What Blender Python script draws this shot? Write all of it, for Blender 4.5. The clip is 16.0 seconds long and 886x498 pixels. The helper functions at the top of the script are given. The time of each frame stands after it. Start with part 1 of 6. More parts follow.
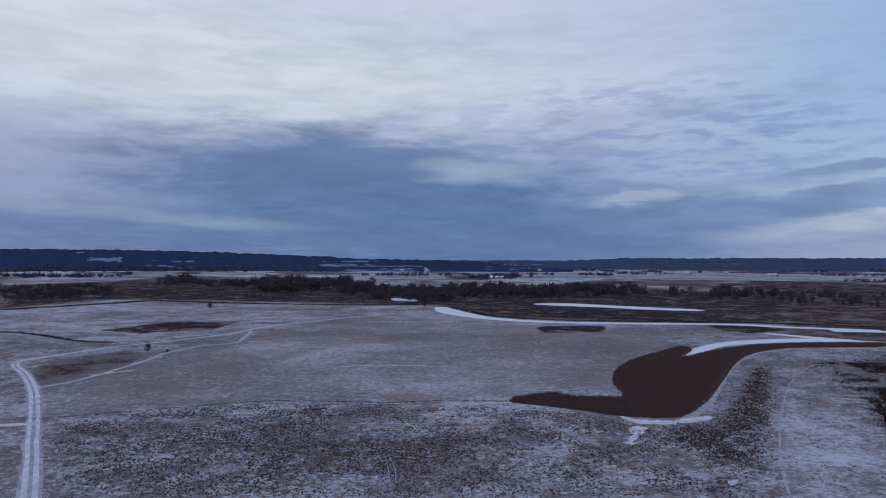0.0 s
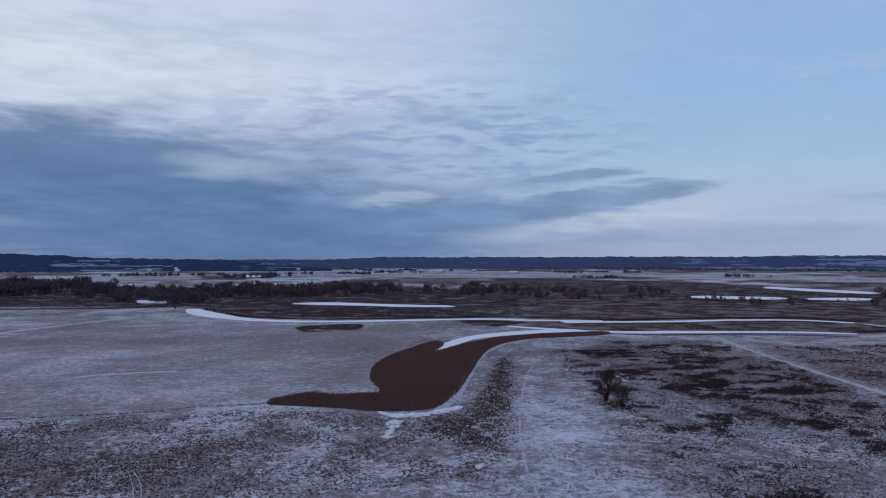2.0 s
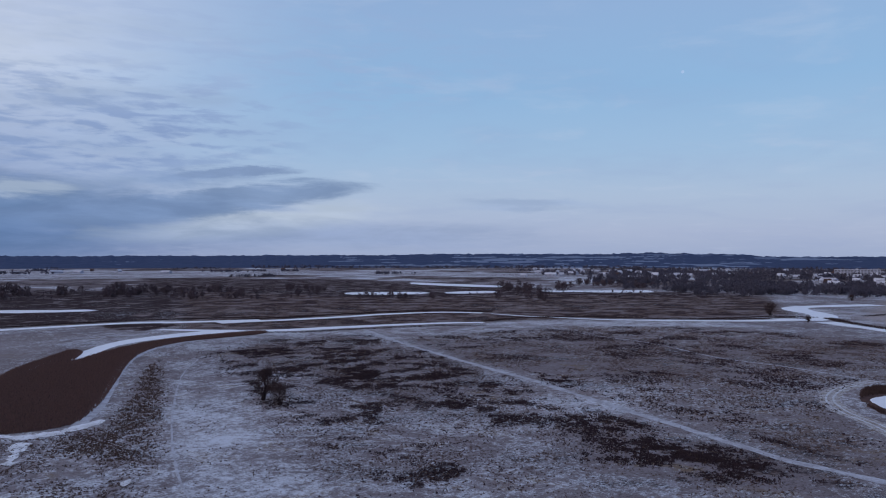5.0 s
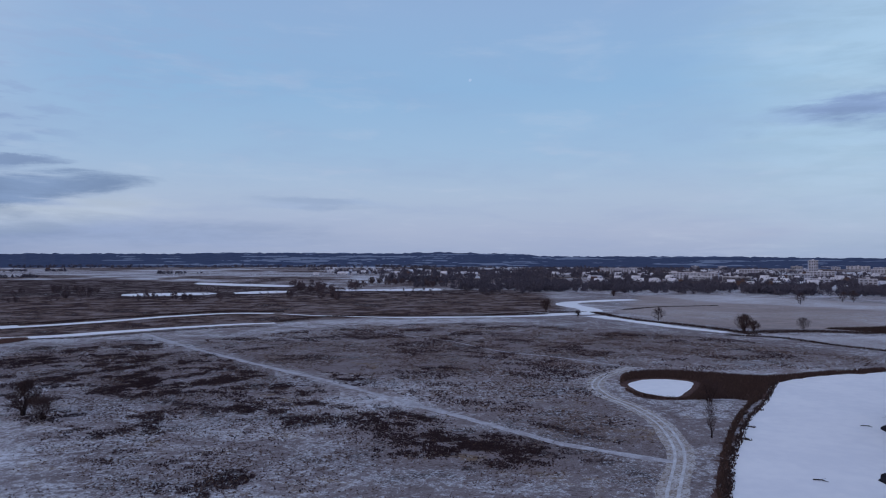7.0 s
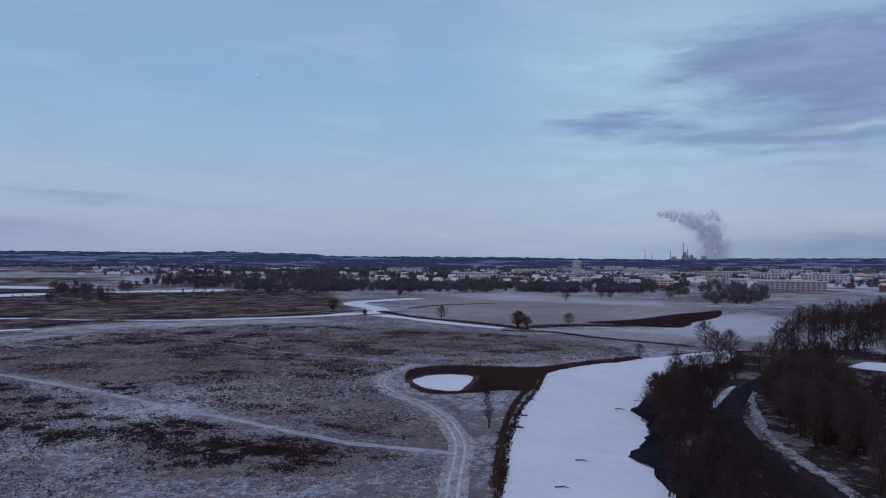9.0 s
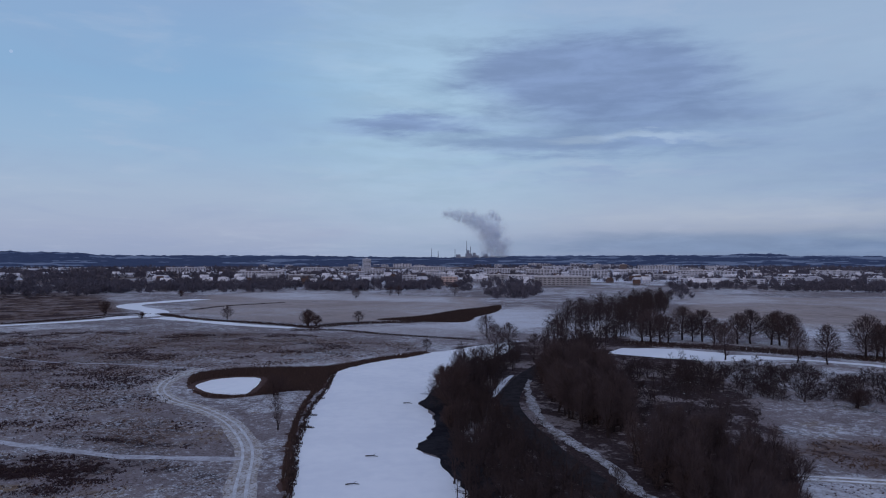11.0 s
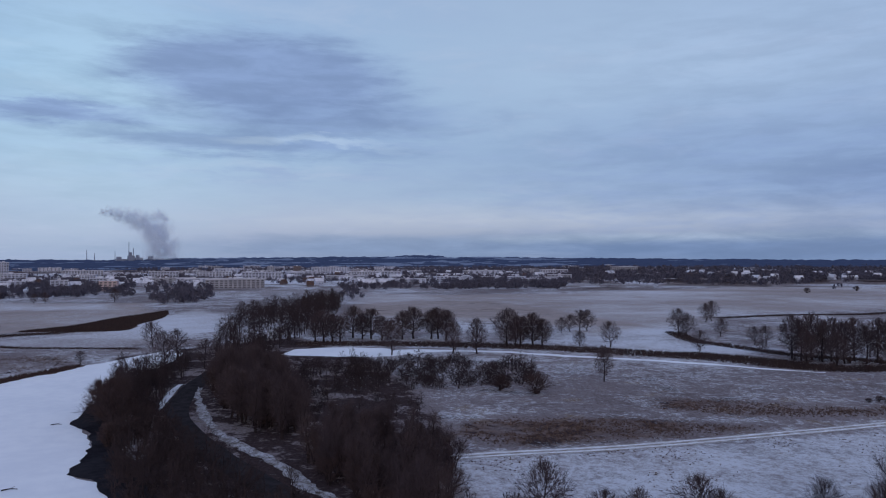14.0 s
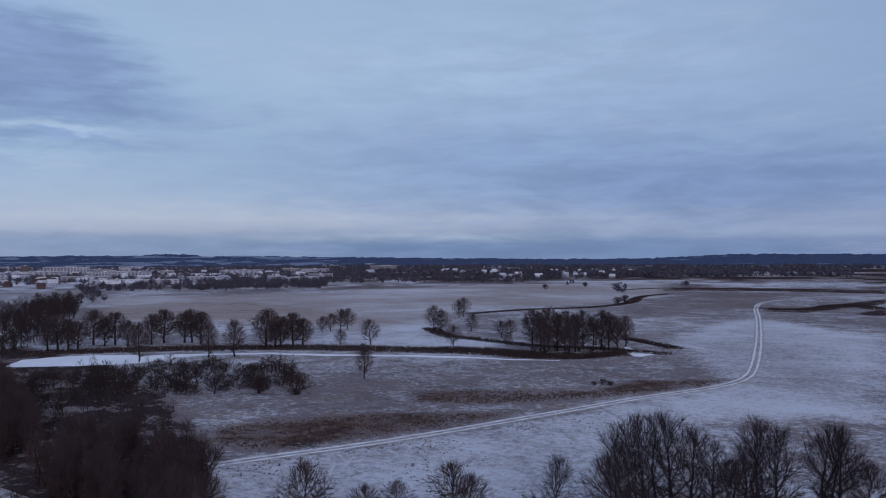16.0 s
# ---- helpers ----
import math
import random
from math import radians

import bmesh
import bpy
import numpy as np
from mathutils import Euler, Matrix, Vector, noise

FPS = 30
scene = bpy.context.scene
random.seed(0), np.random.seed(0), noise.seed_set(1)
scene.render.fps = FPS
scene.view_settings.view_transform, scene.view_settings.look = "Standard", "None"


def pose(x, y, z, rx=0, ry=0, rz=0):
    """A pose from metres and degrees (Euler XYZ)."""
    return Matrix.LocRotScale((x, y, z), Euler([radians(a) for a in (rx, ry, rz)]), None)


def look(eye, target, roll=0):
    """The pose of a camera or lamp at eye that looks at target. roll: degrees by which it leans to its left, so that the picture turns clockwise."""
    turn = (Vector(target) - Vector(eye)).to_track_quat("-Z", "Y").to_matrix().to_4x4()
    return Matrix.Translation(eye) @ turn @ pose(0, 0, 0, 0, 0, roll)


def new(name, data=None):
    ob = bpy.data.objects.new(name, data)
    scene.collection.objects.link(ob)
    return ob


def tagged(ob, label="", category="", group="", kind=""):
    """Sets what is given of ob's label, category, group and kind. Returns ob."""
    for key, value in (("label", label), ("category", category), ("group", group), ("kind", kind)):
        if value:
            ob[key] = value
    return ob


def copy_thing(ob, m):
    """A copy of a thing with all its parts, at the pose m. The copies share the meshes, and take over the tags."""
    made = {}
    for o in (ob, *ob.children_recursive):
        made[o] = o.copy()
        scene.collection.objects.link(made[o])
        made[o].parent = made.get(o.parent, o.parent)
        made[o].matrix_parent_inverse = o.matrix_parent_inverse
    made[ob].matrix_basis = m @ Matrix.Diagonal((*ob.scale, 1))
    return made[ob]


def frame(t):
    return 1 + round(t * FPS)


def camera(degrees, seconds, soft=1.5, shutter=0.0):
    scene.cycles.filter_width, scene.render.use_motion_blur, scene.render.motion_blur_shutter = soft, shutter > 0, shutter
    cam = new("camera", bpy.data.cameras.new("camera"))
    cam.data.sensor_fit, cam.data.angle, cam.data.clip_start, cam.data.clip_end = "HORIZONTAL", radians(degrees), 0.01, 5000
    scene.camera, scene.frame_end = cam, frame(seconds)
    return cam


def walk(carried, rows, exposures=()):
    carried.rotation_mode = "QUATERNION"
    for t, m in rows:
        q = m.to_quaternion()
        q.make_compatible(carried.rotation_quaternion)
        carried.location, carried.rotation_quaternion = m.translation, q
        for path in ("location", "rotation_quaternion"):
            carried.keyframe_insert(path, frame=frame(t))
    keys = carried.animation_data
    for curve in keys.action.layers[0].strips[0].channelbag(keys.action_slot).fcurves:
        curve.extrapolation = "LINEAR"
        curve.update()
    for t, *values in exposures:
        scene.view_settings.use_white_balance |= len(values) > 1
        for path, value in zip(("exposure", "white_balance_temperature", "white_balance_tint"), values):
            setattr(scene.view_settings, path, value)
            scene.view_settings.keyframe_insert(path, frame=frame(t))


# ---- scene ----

# camera: a drone that hangs 40 m over the flood plain and turns to the right
H = 40.0
PATH = [
    (0.0, 0.79, -0.30, -0.00), (0.5, 0.77, -0.36, -3.93), (1.0, 0.78, -0.27, -8.60), (1.5, 0.79, -0.25, -13.46), (2.0, 0.80, -0.23, -18.43),
    (2.5, 0.83, -0.22, -22.97), (3.0, 0.84, -0.22, -27.17), (3.5, 0.83, -0.11, -31.73), (4.0, 0.81, -0.12, -35.77), (4.5, 0.78, -0.06, -40.09),
    (7.0, 0.70, -0.11, -60.23), (7.5, 0.71, -0.10, -64.19), (8.0, 0.71, -0.20, -68.44), (8.5, 0.74, -0.30, -72.51), (11.0, 0.67, -0.08, -92.57),
    (11.5, 0.72, -0.04, -96.74), (12.0, 0.77, -0.01, -100.79), (12.5, 0.79, 0.12, -104.99), (13.0, 0.81, 0.22, -109.19), (13.5, 0.81, 0.24, -113.22),
    (14.0, 0.79, 0.19, -117.32), (14.5, 0.75, 0.24, -121.64), (15.0, 0.71, 0.25, -125.89), (15.5, 0.69, 0.25, -130.73), (16.0, 0.67, 0.19, -135.58),
]
cam = camera(61.62, 16.0, soft=1.1)
walk(cam, [(t, pose(0, 0, H, 90 + p, r, y)) for t, p, r, y in PATH],
     [(0.0, 0.0), (2.0, 0.07), (4.5, 0.04), (7.5, 0.0), (8.5, -0.06), (11.0, -0.10), (12.0, -0.03), (14.0, 0.05), (15.0, 0.03), (16.0, 0.0)])


# ---------------------------------------------------------------- sky and light
def lin(r, g, b):
    """Linear colour from 0..255 display values."""
    return tuple(((c / 255 + 0.055) / 1.055) ** 2.4 if c > 10 else c / 255 / 12.92 for c in (r, g, b))


class Graph:
    """Short hand for node trees."""

    def __init__(self, tree):
        self.tree = tree
        tree.nodes.clear()

    def node(self, kind):
        return self.tree.nodes.new(kind)

    def put(self, value, socket):
        if isinstance(value, bpy.types.NodeSocket):
            self.tree.links.new(value, socket)
        elif isinstance(value, (tuple, list)) and socket.type == "RGBA":
            socket.default_value = (*value[:3], 1)
        else:
            socket.default_value = value

    def math(self, op, a, b=0.0, c=0.0, clamp=False):
        n = self.node("ShaderNodeMath")
        n.operation, n.use_clamp = op, clamp
        for s, v in zip(n.inputs, (a, b, c)):
            self.put(v, s)
        return n.outputs[0]

    def smooth(self, v, lo, hi, to_lo=0.0, to_hi=1.0):
        n = self.node("ShaderNodeMapRange")
        n.interpolation_type = "SMOOTHSTEP"
        for s, x in zip(n.inputs, (v, lo, hi, to_lo, to_hi)):
            self.put(x, s)
        return n.outputs[0]

    def mix(self, f, a, b, blend="MIX"):
        n = self.node("ShaderNodeMix")
        n.data_type, n.blend_type = "RGBA", blend
        self.put(f, n.inputs[0]), self.put(a, n.inputs[6]), self.put(b, n.inputs[7])
        return n.outputs[2]

    def noise(self, vector, scale, detail=4.0, rough=0.55, warp=0.0):
        n = self.node("ShaderNodeTexNoise")
        self.put(vector, n.inputs["Vector"])
        n.inputs["Scale"].default_value, n.inputs["Detail"].default_value = scale, detail
        n.inputs["Roughness"].default_value, n.inputs["Distortion"].default_value = rough, warp
        return n.outputs[0]

    def xyz(self, x, y, z=0.0):
        n = self.node("ShaderNodeCombineXYZ")
        for s, v in zip(n.inputs, (x, y, z)):
            self.put(v, s)
        return n.outputs[0]

    def ramp(self, f, stops):
        n = self.node("ShaderNodeValToRGB")
        r = n.color_ramp
        while len(r.elements) < len(stops):
            r.elements.new(0.5)
        for e, (at, colour) in zip(r.elements, stops):
            e.position, e.color = at, (*colour, 1)
        self.put(f, n.inputs[0])
        return n.outputs[0]


SUN_AZ, SUN_EL = -62.0, 7.0


def build_sky():
    world = bpy.data.worlds.new("dusk_sky")
    world.use_nodes = True
    scene.world = world
    g = Graph(world.node_tree)
    ray = g.node("ShaderNodeTexCoord").outputs["Generated"]
    sep = g.node("ShaderNodeSeparateXYZ")
    g.put(ray, sep.inputs[0])
    x, y, z = sep.outputs
    az = g.math("MULTIPLY", g.math("ARCTAN2", x, y), 57.2958)
    el = g.math("MULTIPLY", g.math("ARCSINE", z), 57.2958)
    # clear layer: bright milky side, blue side, lilac side
    up = g.math("DIVIDE", el, 40.0, clamp=True)
    milky = g.ramp(up, [(0.0, lin(92, 114, 164)), (0.06, lin(104, 126, 176)), (0.14, lin(150, 167, 208)), (0.24, lin(192, 202, 231)), (0.42, lin(210, 216, 239)), (0.62, lin(184, 196, 224)), (1.0, lin(160, 174, 212))])
    blue = g.ramp(up, [(0.0, lin(156, 172, 206)), (0.05, lin(168, 182, 213)), (0.12, lin(170, 190, 219)), (0.2, lin(158, 189, 223)), (0.32, lin(144, 183, 223)), (0.46, lin(146, 178, 219)), (0.62, lin(140, 168, 210)), (1.0, lin(143, 164, 203))])
    lilac = g.ramp(up, [(0.0, lin(122, 142, 178)), (0.03, lin(134, 151, 186)), (0.075, lin(178, 190, 213)), (0.12, lin(158, 181, 213)), (0.2, lin(152, 178, 213)), (0.34, lin(162, 188, 219)), (0.48, lin(160, 184, 216)), (0.62, lin(148, 171, 208)), (1.0, lin(146, 164, 200))])
    base = g.mix(g.smooth(az, 2.0, 39.0), milky, blue)
    base = g.mix(g.smooth(az, 84.0, 124.0), base, lilac)
    base = g.mix(g.smooth(az, 138.0, 178.0, 0.0, 0.55), base, lin(122, 144, 190))
    # the side where the sun has gone down
    west = g.smooth(g.math("ABSOLUTE", g.math("ADD", az, 105.0)), 35.0, 72.0, 0.55, 0.0)
    base = g.mix(west, base, g.ramp(up, [(0.0, lin(214, 170, 152)), (0.15, lin(238, 205, 184)), (0.4, lin(220, 208, 208)), (1.0, lin(160, 166, 194))]))
    nishita = g.node("ShaderNodeTexSky")
    nishita.sky_type, nishita.sun_disc = "NISHITA", False
    nishita.sun_elevation, nishita.sun_rotation = radians(SUN_EL), radians(SUN_AZ)
    thin = g.mix(1.0, nishita.outputs[0], (0.1, 0.1, 0.1), "MULTIPLY")
    base = g.mix(0.08, base, thin)
    # streaky cloud coordinates: a flat layer seen from below
    rise = g.math("ADD", g.math("MAXIMUM", z, 0.0), 0.10)
    layer = g.xyz(g.math("DIVIDE", x, rise), g.math("DIVIDE", y, rise))
    broad = g.noise(layer, 0.9, 5.0, 0.55, 0.6)
    fine = g.noise(layer, 2.6, 6.0, 0.6, 0.4)
    flat = g.xyz(g.math("MULTIPLY", az, 0.045), g.math("MULTIPLY", el, 0.24))
    wisps = g.noise(flat, 1.5, 6.0, 0.6, 0.5)
    puff = g.noise(flat, 3.2, 6.0, 0.62, 0.3)
    wob = g.math("SUBTRACT", wisps, 0.5)
    az_w = g.math("ADD", az, g.math("MULTIPLY", wob, 9.0))
    el_w = g.math("ADD", el, g.math("MULTIPLY", g.math("SUBTRACT", puff, 0.5), g.smooth(el, 0.0, 7.0, 0.5, 2.8)))

    # clouds: azimuth, elevation, half width, half height (degrees), tilt, strength, softness, colour
    CLOUDS = [
        (91.5, 12.0, 9, 9.0, 0.0, 0.6, 0.9, (178, 204, 231)),
        (-15.2, 13.6, 24, 4.5, 0.0, 0.75, 0.9, (206, 212, 228)),
        (-6.6, 6.2, 17, 3.5, -0.03, 0.95, 0.5, (92, 116, 162)),
        (-11.4, 2.4, 28, 2.7, 0.0, 0.6, 0.6, (92, 121, 166)),
        (9.0, 2.8, 16, 2.4, 0.0, 0.6, 0.6, (92, 122, 168)),
        (-28.9, 7.8, 14, 2.5, 0.0, 0.45, 0.9, (122, 138, 176)),
        (9.7, 8.8, 13, 2.4, 0.0, 0.4, 0.9, (142, 160, 200)),
        (-20.5, 2.9, 9, 0.4, -0.06, 0.5, 0.6, (150, 164, 194)),
        (-28.9, 4.0, 9, 0.7, 0.0, 0.5, 0.6, (148, 162, 196)),
        (2.8, 6.7, 4, 0.8, 0.0, 0.4, 0.7, (190, 204, 230)),
        (13.9, 4.6, 3, 0.45, 0.0, 0.5, 0.6, (200, 210, 232)),
        (15.4, 1.9, 13, 1.4, 0.0, 0.4, 0.7, (98, 123, 172)),
        (30.5, 2.7, 9, 0.9, 0.10, 0.6, 0.5, (190, 199, 219)),
        (27.6, 4.2, 9.4, 1.0, 0.12, 0.9, 0.3, (124, 145, 186)),
        (20.0, 3.4, 8, 0.9, 0.08, 0.7, 0.5, (116, 138, 182)),
        (25.5, 6.0, 5, 0.55, 0.06, 0.7, 0.6, (134, 154, 194)),
        (19.5, 11.2, 7, 0.8, 0.04, 0.4, 0.8, (146, 164, 202)),
        (4.8, 16.5, 16, 1.8, 0.0, 0.35, 0.9, (158, 174, 206)),
        (27.5, 6.3, 4.5, 0.35, 0.06, 0.8, 0.4, (130, 150, 192)),
        (51.0, 4.1, 5, 0.35, 0.0, 0.5, 0.7, (146, 164, 204)),
        (37.0, 1.8, 13, 0.9, 0.0, 0.55, 0.7, (138, 156, 198)),
        (89.5, 10.1, 6, 0.7, 0.04, 0.6, 0.7, (132, 154, 202)),
        (103.8, 13.6, 9.8, 3.0, -0.06, 0.9, 0.4, (131, 151, 197)),
        (108.1, 10.5, 10, 1.6, 0.0, 0.75, 0.7, (130, 151, 196)),
        (88.5, 10.2, 4.5, 0.45, 0.0, 0.7, 0.6, (130, 150, 196)),
        (102.3, 8.6, 10, 0.8, -0.03, 0.75, 0.6, (134, 156, 200)),
        (106.5, 8.9, 5.5, 0.35, 0.0, 0.6, 0.6, (176, 194, 224)),
        (118.7, 1.0, 20, 0.8, 0.0, 0.6, 0.6, (126, 147, 186)),
        (141.2, 6.4, 17, 3.8, 0.0, 0.55, 0.9, (130, 152, 198)),
        (137.2, 1.5, 13, 0.35, 0.0, 0.6, 0.6, (176, 188, 212)),
        (144.9, 0.6, 20, 1.1, 0.0, 0.75, 0.6, (112, 134, 178)),
        (146.9, 13.0, 14, 5.5, 0.0, 0.35, 0.9, (136, 157, 205)),
        (158.9, 4.8, 15, 2.4, 0.0, 0.7, 0.9, (118, 139, 188)),
        (160.7, 1.8, 13, 0.4, 0.0, 0.45, 0.6, (152, 166, 200)),
        (140.7, 14.3, 16, 3.6, 0.0, 0.35, 0.9, (172, 190, 224)),
    ]
    lump = g.noise(g.xyz(g.math("MULTIPLY", az, 0.075), g.math("MULTIPLY", el, 0.36)), 2.0, 8.0, 0.6, 0.25)
    sky = base
    # loose veil over everything, thinner on the blue side
    veil = g.smooth(g.math("ADD", g.math("MULTIPLY", broad, 0.6), g.math("MULTIPLY", fine, 0.4)), 0.44, 0.68)
    sky = g.mix(g.math("MULTIPLY", veil, 0.18), sky, lin(138, 156, 198))
    thinning = g.smooth(g.math("ADD", g.math("MULTIPLY", wisps, 0.5), g.math("MULTIPLY", fine, 0.5)), 0.5, 0.68)
    sky = g.mix(g.math("MULTIPLY", thinning, 0.15), sky, lin(208, 216, 232))
    # small ragged cloudlets
    ragged = g.noise(g.xyz(g.math("MULTIPLY", az, 0.17), g.math("MULTIPLY", el, 0.85)), 1.6, 5.0, 0.55, 0.2)
    for ca, ce, hw, hh, strength, colour in ((15.3, 9.3, 17, 4.2, 0.85, (126, 150, 194)), (-1.5, 11.2, 16, 3.0, 0.4, (144, 162, 198)), (101.9, 9.7, 16, 4.0, 0.5, (138, 160, 202)), (28.0, 14.5, 22, 5.0, 0.3, (150, 170, 208)), (143.1, 5.1, 26, 5.0, 0.3, (140, 160, 202))):
        da, de = g.math("DIVIDE", g.math("SUBTRACT", az, ca), hw), g.math("DIVIDE", g.math("SUBTRACT", el, ce), hh)
        room = g.smooth(g.math("ADD", g.math("MULTIPLY", da, da), g.math("MULTIPLY", de, de)), 0.1, 1.6, 1.0, 0.0)
        m = g.math("MULTIPLY", g.smooth(g.math("ADD", g.math("MULTIPLY", ragged, 0.65), g.math("MULTIPLY", lump, 0.35)), 0.46, 0.6), room)
        sky = g.mix(g.math("MULTIPLY", m, strength), sky, lin(*colour))
    for ca, ce, hw, hh, tilt, strength, soft, colour in CLOUDS:
        da = g.math("SUBTRACT", az_w, ca)
        de = g.math("SUBTRACT", g.math("SUBTRACT", el_w, ce), g.math("MULTIPLY", da, tilt))
        da, de = g.math("DIVIDE", da, hw), g.math("DIVIDE", de, hh)
        q = g.math("ADD", g.math("MULTIPLY", da, da), g.math("MULTIPLY", de, de))
        q = g.math("ADD", g.math("SQRT", q), g.math("MULTIPLY", g.math("SUBTRACT", lump, 0.5), 1.15))
        m = g.smooth(q, 1.0 - soft, 1.0 + soft, strength, 0.0)
        tone = g.mix(g.smooth(lump, 0.35, 0.68), lin(colour[0] * 0.93, colour[1] * 0.955, colour[2] * 0.94), lin(colour[0] * 1.035, colour[1] * 1.055, min(255, colour[2] * 1.03)))
        sky = g.mix(m, sky, tone)
    # below the horizon: dull ground light
    sky = g.mix(g.smooth(el, -2.0, -0.2), lin(70, 74, 90), sky)
    bg = g.node("ShaderNodeBackground")
    g.put(sky, bg.inputs[0])
    bg.inputs[1].default_value = 1.0
    out = g.node("ShaderNodeOutputWorld")
    g.tree.links.new(bg.outputs[0], out.inputs[0])


build_sky()
sun_data = bpy.data.lights.new("veiled_sun", "SUN")
sun_data.energy, sun_data.angle, sun_data.color = 0.6, radians(35), (1.0, 0.84, 0.76)
sun_from = Vector((math.sin(radians(SUN_AZ)) * math.cos(radians(14)), math.cos(radians(SUN_AZ)) * math.cos(radians(14)), math.sin(radians(14))))
sun = new("veiled_sun", sun_data)
sun.matrix_world = look(sun_from * 300, (0, 0, 0))


# ---------------------------------------------------------------- materials
def material(name):
    m = bpy.data.materials.new(name)
    m.use_nodes = True
    return m, Graph(m.node_tree)


def finish(g, colour, rough, bump=None, strength=0.3, spec=0.0):
    b = g.node("ShaderNodeBsdfPrincipled")
    g.put(colour, b.inputs["Base Color"]), g.put(rough, b.inputs["Roughness"])
    b.inputs["Specular IOR Level"].default_value = spec
    if bump is not None:
        n = g.node("ShaderNodeBump")
        n.inputs["Strength"].default_value = strength
        n.inputs["Distance"].default_value = 0.2
        g.put(bump, n.inputs["Height"])
        g.tree.links.new(n.outputs[0], b.inputs["Normal"])
    out = g.node("ShaderNodeOutputMaterial")
    g.tree.links.new(b.outputs[0], out.inputs[0])


def mottled(name, a, b, scale, c=None, fine=6.0, rough=0.9, strength=0.3, spec=0.0, lo=0.38, hi=0.62):
    """Two or three tones mixed by a broad and a fine noise in metres."""
    m, g = material(name)
    p = g.node("ShaderNodeNewGeometry").outputs["Position"]
    n1, n2 = g.noise(p, scale, 5.0), g.noise(p, scale * fine, 4.0)
    blend = g.smooth(g.math("ADD", g.math("MULTIPLY", n1, 0.6), g.math("MULTIPLY", n2, 0.4)), lo, hi)
    col = g.mix(blend, a, b)
    if c:
        col = g.mix(g.smooth(n2, 0.52, 0.68), col, c)
    finish(g, col, rough, n2, strength, spec)
    return m


def plant(name, a, b, rough=0.85):
    """Bark, twigs and stalks: tone by object and by piece."""
    m, g = material(name)
    r = g.node("ShaderNodeObjectInfo").outputs["Random"]
    i = g.node("ShaderNodeNewGeometry").outputs["Random Per Island"]
    f = g.math("ADD", g.math("MULTIPLY", r, 0.45), g.math("MULTIPLY", i, 0.55))
    finish(g, g.mix(f, a, b), rough, spec=0.0)
    return m


SNOW = (0.645, 0.672, 0.742)


def ground_material():
    m, g = material("frosted_marsh")
    p = g.node("ShaderNodeNewGeometry").outputs["Position"]

    def attr(n):
        a = g.node("ShaderNodeAttribute")
        a.attribute_name = n
        return a.outputs["Fac"]

    def wave(scale, detail, rough, warp=0.0):
        return g.math("SUBTRACT", g.noise(p, scale, detail, rough, warp), 0.5)

    def total(*terms):
        out = terms[0]
        for t in terms[1:]:
            out = g.math("ADD", out, t)
        return out

    def times(a, k):
        return g.math("MULTIPLY", a, k)

    n0, n1 = wave(0.006, 5.0, 0.6, 0.4), wave(0.04, 6.0, 0.62, 0.5)
    n2, n3, n4 = wave(0.22, 7.0, 0.75), wave(1.3, 5.0, 0.75), wave(0.09, 6.0, 0.65, 0.8)
    n5 = wave(0.55, 4.0, 0.7, 0.3)
    straw = g.mix(g.smooth(n1, -0.1, 0.1), (0.238, 0.208, 0.222), (0.168, 0.14, 0.146))
    straw = g.mix(g.smooth(n0, -0.04, 0.12), straw, (0.265, 0.226, 0.228))
    straw = g.mix(g.smooth(n3, -0.06, 0.14), straw, (0.10, 0.076, 0.076))
    straw = g.mix(g.smooth(n4, 0.04, 0.16), straw, (0.175, 0.128, 0.095))
    straw = g.mix(g.smooth(n2, 0.06, 0.2, 0.0, 0.8), straw, (0.13, 0.084, 0.074))
    rust = g.mix(g.smooth(n2, -0.12, 0.12), (0.16, 0.114, 0.10), (0.098, 0.07, 0.066))
    heath = g.mix(g.smooth(n3, -0.12, 0.12), (0.036, 0.026, 0.029), (0.066, 0.047, 0.047))
    straw = g.mix(g.math("MULTIPLY", attr("pale"), g.smooth(n4, -0.2, 0.1, 1.0, 0.55)), straw, (0.41, 0.352, 0.335))
    brown = g.smooth(total(attr("brown"), times(n1, 2.4), times(n4, 1.6)), 0.3, 0.75)
    col = g.mix(brown, straw, rust)
    dark = g.smooth(total(attr("dark"), times(n1, 2.6), times(n4, 1.8), times(n2, 1.5), times(n5, 1.0)), 0.42, 0.7)
    col = g.mix(dark, col, heath)
    calm = g.math("SUBTRACT", 1.0, g.math("MULTIPLY", attr("calm"), 0.75))
    n6 = wave(2.8, 3.0, 0.7)
    broad = g.math("MULTIPLY", total(times(n1, 1.9), times(n4, 1.6), times(n2, 1.5)), calm)
    fine = g.math("MULTIPLY", total(times(n5, 3.0), times(n3, 3.2), times(n6, 2.2)), g.math("ADD", g.math("MULTIPLY", calm, 0.7), 0.3))
    s = total(attr("snow"), times(n0, 1.7), broad, times(dark, -0.3))
    white = g.math("ADD", g.smooth(g.math("ADD", s, g.math("MULTIPLY", fine, 0.5)), -0.15, 0.95, 0.0, 0.5), g.smooth(g.math("ADD", s, fine), 0.12, 0.82, 0.0, 0.4))
    finish(g, g.mix(white, col, SNOW), 0.85, total(n3, times(n2, 2.0), n5), 0.6, 0.0)
    return m


